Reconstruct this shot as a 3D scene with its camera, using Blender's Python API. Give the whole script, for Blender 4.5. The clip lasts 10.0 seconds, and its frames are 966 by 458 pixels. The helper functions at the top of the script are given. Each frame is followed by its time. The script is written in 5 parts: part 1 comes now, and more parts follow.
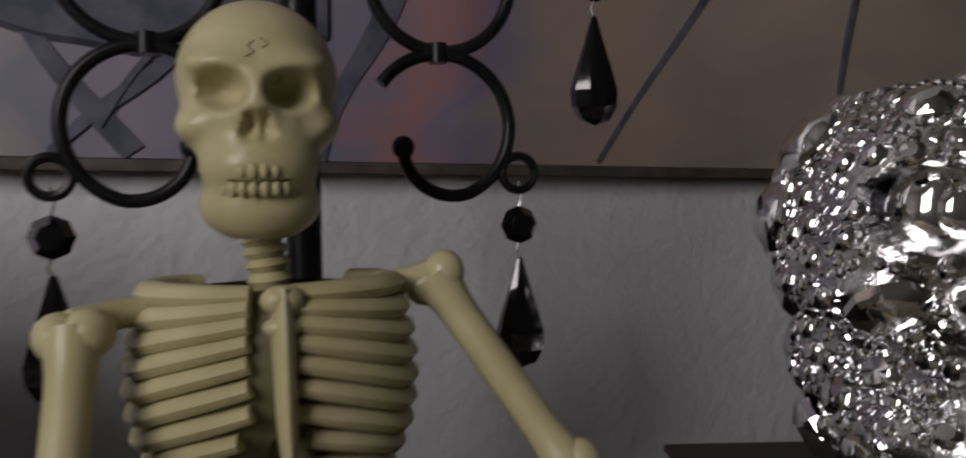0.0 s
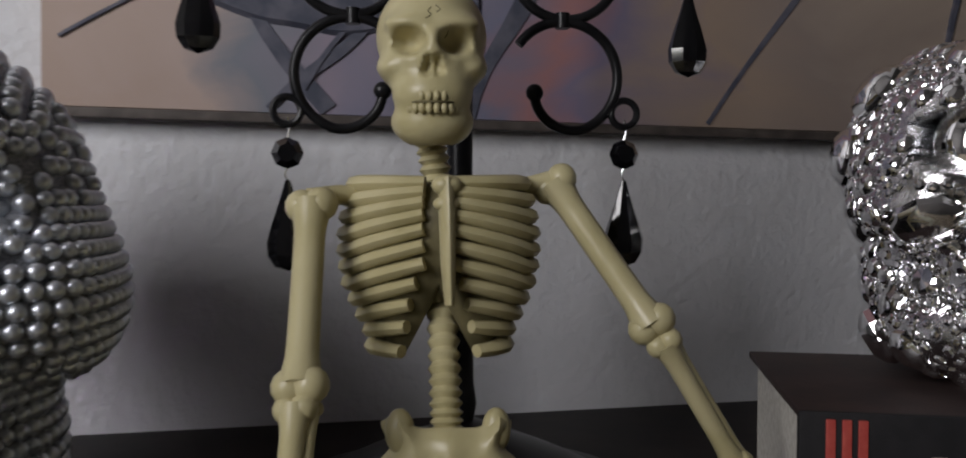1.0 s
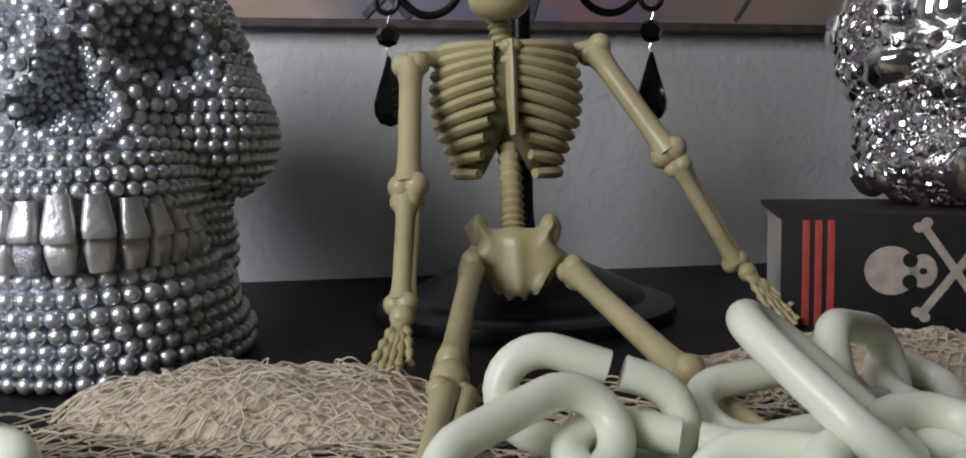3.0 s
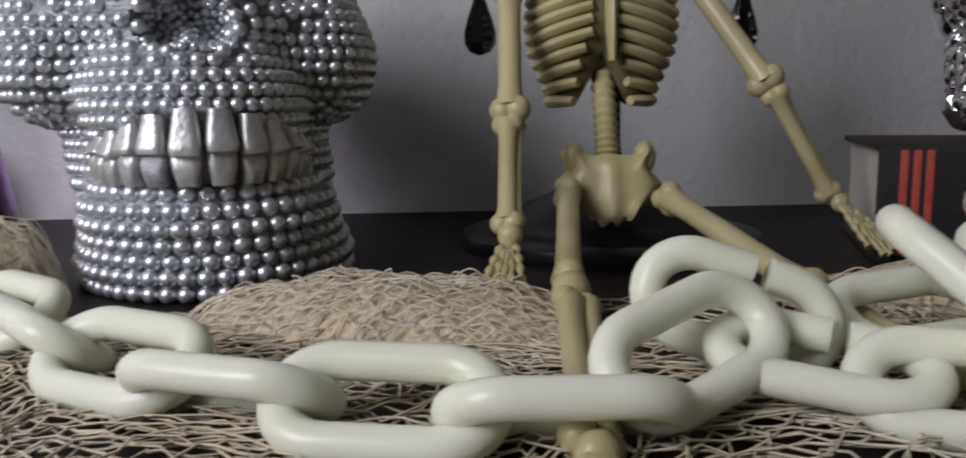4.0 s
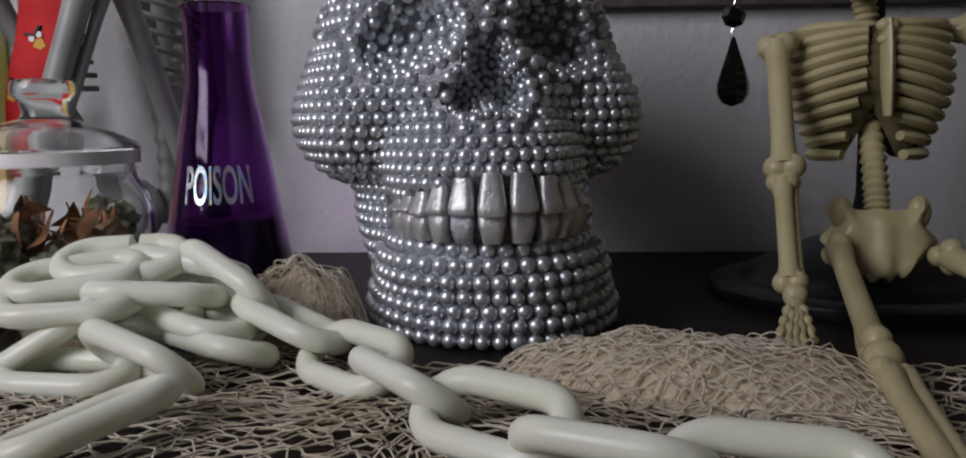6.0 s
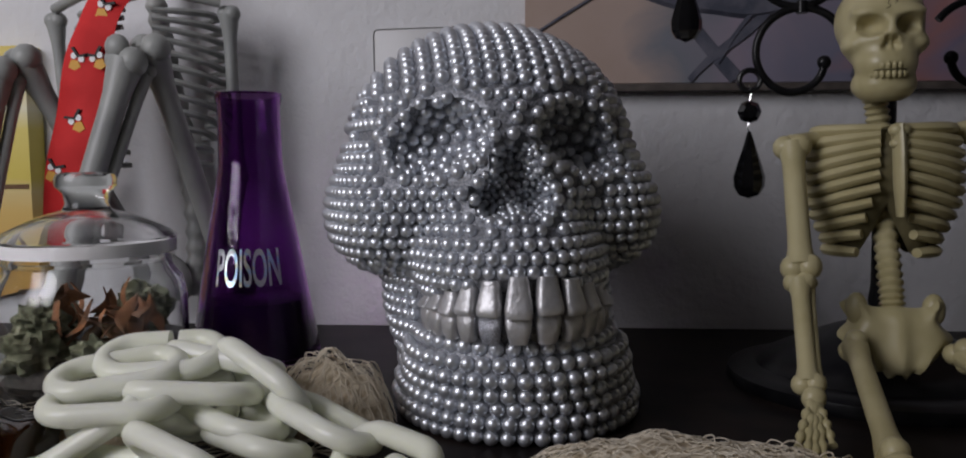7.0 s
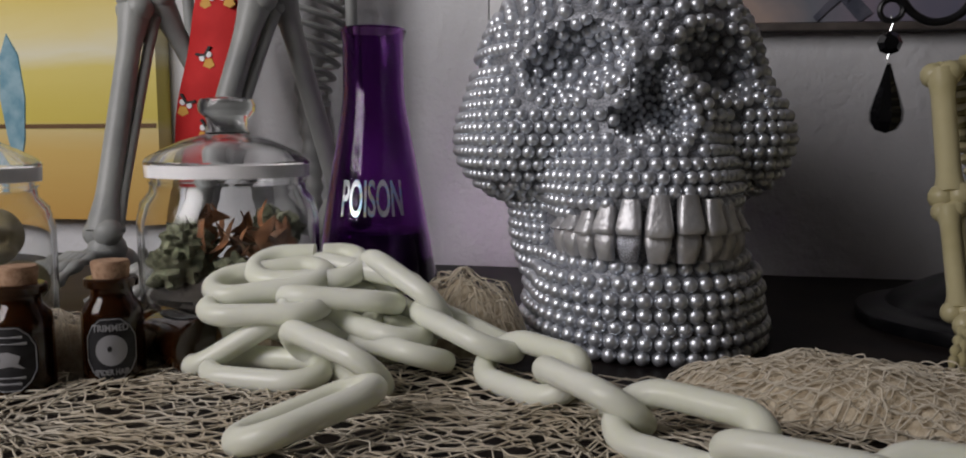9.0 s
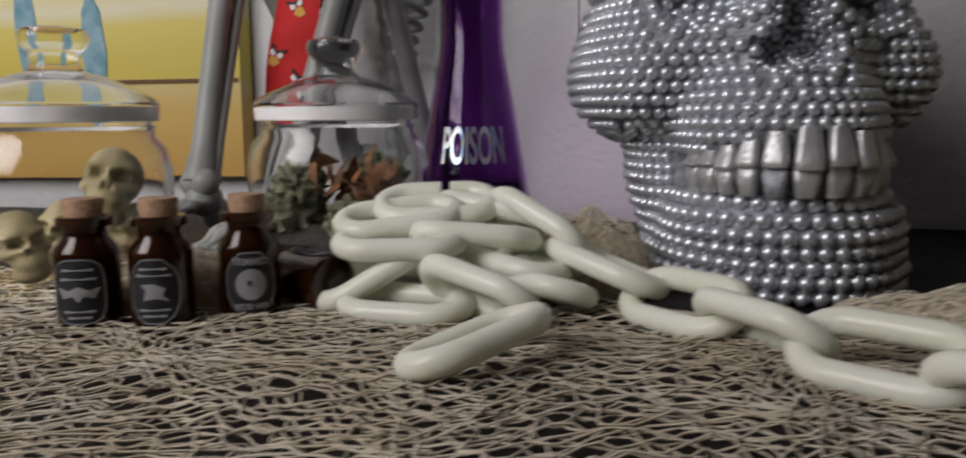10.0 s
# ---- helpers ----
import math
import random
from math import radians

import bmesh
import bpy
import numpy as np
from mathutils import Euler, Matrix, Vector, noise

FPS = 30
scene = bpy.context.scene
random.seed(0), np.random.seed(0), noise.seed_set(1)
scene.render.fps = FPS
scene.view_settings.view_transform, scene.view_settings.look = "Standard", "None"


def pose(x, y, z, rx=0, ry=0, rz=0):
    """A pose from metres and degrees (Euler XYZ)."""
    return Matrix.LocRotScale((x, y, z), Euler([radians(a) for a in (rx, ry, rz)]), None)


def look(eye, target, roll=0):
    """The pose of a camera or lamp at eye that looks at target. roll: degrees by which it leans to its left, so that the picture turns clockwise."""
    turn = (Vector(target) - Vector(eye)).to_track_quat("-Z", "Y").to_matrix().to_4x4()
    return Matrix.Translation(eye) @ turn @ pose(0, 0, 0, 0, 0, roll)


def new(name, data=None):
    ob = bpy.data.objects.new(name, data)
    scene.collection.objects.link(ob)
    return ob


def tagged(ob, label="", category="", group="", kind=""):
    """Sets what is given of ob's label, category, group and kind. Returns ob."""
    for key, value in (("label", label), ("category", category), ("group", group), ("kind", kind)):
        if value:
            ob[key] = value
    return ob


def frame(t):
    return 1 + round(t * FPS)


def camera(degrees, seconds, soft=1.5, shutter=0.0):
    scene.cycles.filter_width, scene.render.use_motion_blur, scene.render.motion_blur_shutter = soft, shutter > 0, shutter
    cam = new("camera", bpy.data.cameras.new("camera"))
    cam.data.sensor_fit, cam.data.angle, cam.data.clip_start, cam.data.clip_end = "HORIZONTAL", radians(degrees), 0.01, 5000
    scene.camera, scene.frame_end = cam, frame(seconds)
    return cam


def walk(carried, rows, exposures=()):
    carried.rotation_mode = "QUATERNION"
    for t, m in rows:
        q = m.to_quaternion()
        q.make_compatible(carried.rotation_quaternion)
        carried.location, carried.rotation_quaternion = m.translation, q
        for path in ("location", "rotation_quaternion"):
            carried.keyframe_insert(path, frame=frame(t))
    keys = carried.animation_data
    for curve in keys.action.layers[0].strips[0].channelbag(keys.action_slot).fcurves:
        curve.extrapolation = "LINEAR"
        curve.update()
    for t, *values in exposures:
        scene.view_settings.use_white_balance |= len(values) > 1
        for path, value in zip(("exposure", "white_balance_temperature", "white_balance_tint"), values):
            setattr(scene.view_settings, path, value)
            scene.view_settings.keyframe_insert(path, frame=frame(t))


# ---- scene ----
import itertools

cam = camera(61.3, 10.0, soft=1.8, shutter=0.35)
PATH = [
    (0.0, (0.1836, -0.1352, 0.1756), (0.3227, 0.2395, 0.1603), -1.00),
    (0.5, (0.1503, -0.1707, 0.1604), (0.2678, 0.2114, 0.1448), -0.68),
    (1.0, (0.1654, -0.2251, 0.1449), (0.2379, 0.1680, 0.1300), -0.12),
    (1.5, (0.1733, -0.2869, 0.1397), (0.2033, 0.1117, 0.1247), 0.28),
    (2.0, (0.1611, -0.3024, 0.1217), (0.1913, 0.0957, 0.0969), -0.91),
    (3.5, (0.1378, -0.3447, 0.0890), (0.1802, 0.0502, 0.0416), -1.05),
    (4.0, (0.1133, -0.3396, 0.0826), (0.1399, 0.0551, 0.0233), -0.66),
    (4.5, (0.0858, -0.3482, 0.0801), (0.0842, 0.0476, 0.0225), -0.61),
    (5.0, (0.0576, -0.3507, 0.0839), (0.0354, 0.0441, 0.0240), -0.42),
    (6.5, (0.0505, -0.3615, 0.1180), (0.0016, 0.0334, 0.0775), -1.22),
    (7.0, (0.0463, -0.3684, 0.1327), (-0.0040, 0.0273, 0.1034), -0.78),
    (7.5, (0.0427, -0.3771, 0.1404), (-0.0121, 0.0186, 0.1209), -0.44),
    (8.0, (0.0414, -0.3795, 0.1337), (-0.0178, 0.0157, 0.1153), -0.35),
    (8.5, (0.0243, -0.3815, 0.1211), (-0.0497, 0.0103, 0.0895), 0.13),
    (9.0, (0.0166, -0.3795, 0.1074), (-0.0691, 0.0089, 0.0651), -0.07),
    (9.5, (0.0140, -0.3806, 0.0993), (-0.0724, 0.0071, 0.0522), 0.10),
    (10.0, (-0.0325, -0.3821, 0.0882), (-0.1328, 0.0013, 0.0337), -0.40),
]
walk(cam, [(t, look(eye, target, roll)) for t, eye, target, roll in PATH], exposures=[(0.0, 0.3, 6700, 10), (0.5, 0.4, 6700, 10), (1.5, 0.78, 6250, 5), (2.0, 0.85, 6250, 5), (3.5, 0.85, 6350, 8), (5.0, 0.3, 6350, 10), (6.5, -0.1, 6350, 11), (7.5, -0.15, 6400, 11), (8.5, -0.1, 6600, 10), (10.0, 0.0, 6700, 9)])

# ---- world and light ----
world = bpy.data.worlds.new("world")
scene.world = world
world.use_nodes = True
wn = world.node_tree
sky = wn.nodes.new("ShaderNodeTexSky")
sky.sky_type, sky.sun_disc = "NISHITA", False
sky.sun_elevation, sky.sun_rotation = radians(35), radians(250)
wn.links.new(sky.outputs[0], wn.nodes["Background"].inputs[0])
wn.nodes["Background"].inputs[1].default_value = 0.12


def window_light(name, place, target, wide, high, watts, colour):
    lamp = bpy.data.lights.new(name, "AREA")
    lamp.shape, lamp.size, lamp.size_y = "RECTANGLE", wide, high
    lamp.energy, lamp.color = watts, colour
    ob = new(name, lamp)
    ob.matrix_world = look(place, target)
    return ob


window_light("window_light", (-0.85, -0.80, 0.70), (-0.85, 0.0, 0.70), 0.75, 0.75, 12.5, (1.0, 0.95, 0.975))


# ---- materials ----
def material(name, colour, rough=0.5, metal=0.0, second=None, scale=60.0, bump=0.0, bump_scale=300.0, spread=0.12,
             coat=0.0, transmission=0.0, ior=1.45, sss=0.0, detail=6.0, object_random=0.0):
    mat = bpy.data.materials.new(name)
    mat.use_nodes = True
    nt = mat.node_tree
    b = nt.nodes["Principled BSDF"]
    b.inputs["Roughness"].default_value = rough
    b.inputs["Metallic"].default_value = metal
    b.inputs["Coat Weight"].default_value = coat
    b.inputs["Transmission Weight"].default_value = transmission
    b.inputs["IOR"].default_value = ior
    if sss:
        b.inputs["Subsurface Weight"].default_value = sss
        b.inputs["Subsurface Radius"].default_value = (0.004, 0.004, 0.0035)
        b.inputs["Subsurface Scale"].default_value = 1.0
    co = nt.nodes.new("ShaderNodeTexCoord")
    n1 = nt.nodes.new("ShaderNodeTexNoise")
    n1.inputs["Scale"].default_value, n1.inputs["Detail"].default_value = scale, detail
    nt.links.new(co.outputs["Object"], n1.inputs["Vector"])
    ramp = nt.nodes.new("ShaderNodeValToRGB")
    ramp.color_ramp.elements[0].position, ramp.color_ramp.elements[1].position = 0.5 - spread, 0.5 + spread
    ramp.color_ramp.elements[0].color = (*colour, 1)
    ramp.color_ramp.elements[1].color = (*(second or [min(1, c * 1.12) for c in colour]), 1)
    nt.links.new(n1.outputs["Fac"], ramp.inputs[0])
    out = ramp.outputs[0]
    if object_random:
        info = nt.nodes.new("ShaderNodeObjectInfo")
        hsv = nt.nodes.new("ShaderNodeHueSaturation")
        ma = nt.nodes.new("ShaderNodeMapRange")
        ma.inputs[3].default_value, ma.inputs[4].default_value = 1 - object_random, 1 + object_random
        nt.links.new(info.outputs["Random"], ma.inputs[0])
        nt.links.new(ma.outputs[0], hsv.inputs["Value"])
        nt.links.new(out, hsv.inputs["Color"])
        out = hsv.outputs[0]
    nt.links.new(out, b.inputs["Base Color"])
    if bump:
        n2 = nt.nodes.new("ShaderNodeTexNoise")
        n2.inputs["Scale"].default_value, n2.inputs["Detail"].default_value = bump_scale, 8
        nt.links.new(co.outputs["Object"], n2.inputs["Vector"])
        bp = nt.nodes.new("ShaderNodeBump")
        bp.inputs["Strength"].default_value, bp.inputs["Distance"].default_value = bump, 0.001
        nt.links.new(n2.outputs["Fac"], bp.inputs["Height"])
        nt.links.new(bp.outputs[0], b.inputs["Normal"])
    return mat


WALL = material("wall_paint", (0.62, 0.62, 0.63), 0.85, second=(0.68, 0.68, 0.69), scale=9, bump=0.9, bump_scale=130)
WALL.node_tree.nodes["Bump"].inputs["Distance"].default_value = 0.002
ROOM = material("room_paint", (0.19, 0.185, 0.18), 0.9, scale=4)
FLOOR = material("floor_wood", (0.16, 0.1, 0.06), 0.5, second=(0.22, 0.14, 0.09), scale=8)
TABLE = material("dark_stained_wood", (0.008, 0.006, 0.006), 0.5, second=(0.02, 0.014, 0.012), scale=30, bump=0.1, bump_scale=60)
TABLE.node_tree.nodes["Principled BSDF"].inputs["Specular IOR Level"].default_value = 0.15
PEARL = material("silver_bead", (0.68, 0.71, 0.76), 0.37, metal=0.78, second=(0.80, 0.83, 0.88), scale=40, bump=0.05, bump_scale=700, coat=0.25)
PEARL_BASE = material("grey_glitter_base", (0.16, 0.17, 0.19), 0.5, metal=0.6, second=(0.4, 0.41, 0.44), scale=900, bump=0.4, bump_scale=900)
TOOTH = material("silver_tooth_paint", (0.56, 0.56, 0.57), 0.42, metal=0.6, second=(0.72, 0.72, 0.73), scale=90, bump=0.6, bump_scale=320)
GLITTER = material("glitter_tooth", (0.35, 0.37, 0.42), 0.3, metal=0.9, second=(0.75, 0.77, 0.85), scale=1400, bump=0.8, bump_scale=1400)
BONE = material("olive_bone_plastic", (0.45, 0.40, 0.215), 0.33, second=(0.53, 0.475, 0.275), scale=35, bump=0.08, bump_scale=300, sss=0.08)
BONE_DARK = material("olive_bone_wash_and_shade", (0.11, 0.095, 0.047), 0.55, second=(0.15, 0.13, 0.065), scale=120)
GREYBONE = material("grey_bone_plastic", (0.27, 0.28, 0.27), 0.42, second=(0.36, 0.37, 0.35), scale=25, bump=0.15, bump_scale=150)
GREYBONE_DARK = material("grey_bone_wash", (0.10, 0.10, 0.085), 0.55, second=(0.18, 0.17, 0.15), scale=60)
IRON = material("black_lacquered_iron", (0.004, 0.004, 0.005), 0.3, second=(0.012, 0.012, 0.013), scale=60, bump=0.06, bump_scale=200)
IRON.node_tree.nodes["Principled BSDF"].inputs["Specular IOR Level"].default_value = 0.25
JET = material("black_cut_glass", (0.004, 0.004, 0.005), 0.06, second=(0.006, 0.006, 0.007), coat=0.5)
WIRE = material("bright_wire", (0.7, 0.7, 0.7), 0.2, metal=1.0)
CHAINMAT = material("milky_glow_plastic", (0.83, 0.85, 0.71), 0.30, second=(0.88, 0.90, 0.79), scale=20, bump=0.08, bump_scale=200, sss=0.6)
NETMAT = material("cream_cotton_thread", (0.70, 0.61, 0.46), 0.9, second=(0.80, 0.73, 0.60), scale=25, bump=0.3, bump_scale=2500)
NETLUMP = material("bunched_cream_cotton", (0.56, 0.46, 0.32), 0.95, second=(0.78, 0.69, 0.53), scale=220, bump=0.8, bump_scale=700)
CHROME = material("chrome_resin", (0.62, 0.62, 0.63), 0.16, metal=1.0, second=(0.85, 0.85, 0.86), scale=120, bump=0.5, bump_scale=420)
GEM = material("mirror_gem", (0.84, 0.84, 0.85), 0.08, metal=1.0, second=(0.92, 0.92, 0.93), scale=80)
BOOKCLOTH = material("black_book_cloth", (0.006, 0.0055, 0.007), 0.65, second=(0.011, 0.010, 0.012), scale=120, bump=0.1, bump_scale=900)
BOOKTOP = material("dark_brown_cover", (0.022, 0.012, 0.011), 0.6, second=(0.036, 0.02, 0.017), scale=40, bump=0.1)
PAGES = material("page_edges", (0.5, 0.48, 0.42), 0.9, second=(0.62, 0.6, 0.54), scale=300)
REDPRINT = material("red_foil_print", (0.42, 0.06, 0.05), 0.45, second=(0.5, 0.09, 0.07), scale=200)
BONEPRINT = material("printed_bone", (0.42, 0.36, 0.3), 0.6, second=(0.55, 0.48, 0.42), scale=160)
BLACKPRINT = material("black_print", (0.01, 0.01, 0.01), 0.6)
GLASS = material("clear_glass", (0.97, 0.98, 0.98), 0.0, transmission=1.0, ior=1.10, coat=0.6, second=(0.98, 0.99, 0.99))
PURPLE = material("purple_glass", (0.36, 0.14, 0.47), 0.0, transmission=1.0, ior=1.35, second=(0.40, 0.16, 0.52), scale=10)
LIQUID = material("dark_purple_liquid", (0.012, 0.004, 0.02), 0.1, second=(0.02, 0.006, 0.03))
AMBER = material("amber_glass", (0.13, 0.04, 0.01), 0.05, transmission=0.85, ior=1.45, second=(0.09, 0.03, 0.008), scale=20)
AMBERFILL = material("dark_filling", (0.02, 0.012, 0.008), 0.8, second=(0.12, 0.05, 0.015), scale=90, bump=0.4)
CORK = material("cork", (0.34, 0.20, 0.12), 0.9, second=(0.48, 0.31, 0.20), scale=350, bump=0.5, bump_scale=600)
LABEL = material("black_label_paper", (0.012, 0.012, 0.014), 0.6, second=(0.022, 0.022, 0.024), scale=200)
LABELPRINT = material("pale_label_print", (0.30, 0.30, 0.31), 0.7)
MOSS = material("moss_and_bark", (0.05, 0.055, 0.03), 0.95, second=(0.19, 0.20, 0.13), scale=140, bump=0.9, bump_scale=400)
ORANGEFILL = material("orange_dried_leaves", (0.10, 0.05, 0.025), 0.9, second=(0.24, 0.10, 0.04), scale=90, bump=0.8, bump_scale=250)
OLDSKULL = material("aged_cream_skull", (0.20, 0.165, 0.08), 0.6, second=(0.34, 0.29, 0.16), scale=45, bump=0.4, bump_scale=200)
SOIL = material("dark_soil", (0.012, 0.011, 0.01), 0.95, second=(0.05, 0.045, 0.04), scale=300, bump=1.0, bump_scale=500)
REDCLOTH = material("red_satin", (0.50, 0.008, 0.008), 0.75, second=(0.62, 0.02, 0.02), scale=30, bump=0.1, bump_scale=1200)
YELLOW = material("yellow_patch", (0.62, 0.33, 0.05), 0.6)
WHITE = material("white_patch", (0.75, 0.75, 0.75), 0.6)
BLACK = material("black_patch", (0.01, 0.01, 0.01), 0.6)
PLASTIC = material("white_switch_plastic", (0.58, 0.58, 0.58), 0.4, second=(0.62, 0.62, 0.62), scale=20)
STROKE = material("dark_brush_stroke", (0.055, 0.06, 0.085), 0.7, second=(0.11, 0.11, 0.14), scale=60)
EDGE = material("dark_canvas_edge", (0.05, 0.04, 0.035), 0.7, second=(0.09, 0.075, 0.065), scale=60)
BLUEPAINT = material("blue_bird_paint", (0.14, 0.30, 0.38), 0.6, second=(0.28, 0.44, 0.5), scale=60)
BROWNPAINT = material("brown_branch_paint", (0.12, 0.06, 0.02), 0.6)


def canvas_material(name, stops, axis, low, high, wobble, streak):
    """Painted canvas: colours laid along one axis, broken up by brush-like noise."""
    mat = bpy.data.materials.new(name)
    mat.use_nodes = True
    nt = mat.node_tree
    b = nt.nodes["Principled BSDF"]
    b.inputs["Roughness"].default_value = 0.6
    co = nt.nodes.new("ShaderNodeTexCoord")
    sep = nt.nodes.new("ShaderNodeSeparateXYZ")
    nt.links.new(co.outputs["Object"], sep.inputs[0])
    mr = nt.nodes.new("ShaderNodeMapRange")
    mr.inputs[1].default_value, mr.inputs[2].default_value = low, high
    nt.links.new(sep.outputs[axis], mr.inputs[0])
    mp = nt.nodes.new("ShaderNodeMapping")
    mp.inputs["Scale"].default_value = streak
    nt.links.new(co.outputs["Object"], mp.inputs[0])
    ns = nt.nodes.new("ShaderNodeTexNoise")
    ns.inputs["Scale"].default_value, ns.inputs["Detail"].default_value, ns.inputs["Distortion"].default_value = 9, 7, 0.6
    nt.links.new(mp.outputs[0], ns.inputs["Vector"])
    ad = nt.nodes.new("ShaderNodeMath")
    ad.operation = "MULTIPLY_ADD"
    ad.inputs[1].default_value = wobble
    nt.links.new(ns.outputs["Fac"], ad.inputs[0])
    nt.links.new(mr.outputs[0], ad.inputs[2])
    sub = nt.nodes.new("ShaderNodeMath")
    sub.operation = "SUBTRACT"
    sub.inputs[1].default_value = wobble * 0.5
    nt.links.new(ad.outputs[0], sub.inputs[0])
    ramp = nt.nodes.new("ShaderNodeValToRGB")
    while len(ramp.color_ramp.elements) < len(stops):
        ramp.color_ramp.elements.new(0.5)
    for el, (p, c) in zip(ramp.color_ramp.elements, stops):
        el.position, el.color = p, (*c, 1)
    nt.links.new(sub.outputs[0], ramp.inputs[0])
    nt.links.new(ramp.outputs[0], b.inputs["Base Color"])
    bp = nt.nodes.new("ShaderNodeBump")
    bp.inputs["Strength"].default_value, bp.inputs["Distance"].default_value = 0.4, 0.001
    nt.links.new(ns.outputs["Fac"], bp.inputs["Height"])
    nt.links.new(bp.outputs[0], b.inputs["Normal"])
    return mat


ABSTRACT = canvas_material("abstract_painting", [
    (0.0, (0.34, 0.25, 0.20)), (0.12, (0.38, 0.29, 0.25)), (0.2, (0.16, 0.17, 0.20)), (0.32, (0.24, 0.20, 0.25)),
    (0.42, (0.17, 0.17, 0.24)), (0.5, (0.34, 0.17, 0.17)), (0.58, (0.20, 0.17, 0.25)), (0.7, (0.36, 0.27, 0.21)),
    (0.82, (0.30, 0.24, 0.21)), (1.0, (0.44, 0.36, 0.29))], 0, 0.0, 0.62, 0.36, (1.0, 1.0, 1.6))
YELLOWCANVAS = canvas_material("yellow_painting", [
    (0.0, (0.62, 0.36, 0.09)), (0.3, (0.66, 0.45, 0.13)), (0.40, (0.66, 0.52, 0.22)), (0.46, (0.62, 0.50, 0.08)),
    (0.66, (0.66, 0.55, 0.13)), (0.74, (0.72, 0.68, 0.48)), (0.84, (0.70, 0.60, 0.26)), (1.0, (0.64, 0.50, 0.10))],
    2, 0.035, 0.245, 0.10, (1.0, 1.0, 5.0))


def holographic():
    mat = material("holographic_silver_vinyl", (0.62, 0.63, 0.66), 0.28, metal=0.8)
    nt = mat.node_tree
    ramp = [n for n in nt.nodes if n.type == "VALTORGB"][0]
    cr = ramp.color_ramp
    for p, c in ((0.46, (0.55, 0.58, 0.62)), (0.52, (0.35, 0.55, 0.8)), (0.57, (0.65, 0.6, 0.4))):
        cr.elements.new(p).color = (*c, 1)
    return mat


HOLO = holographic()


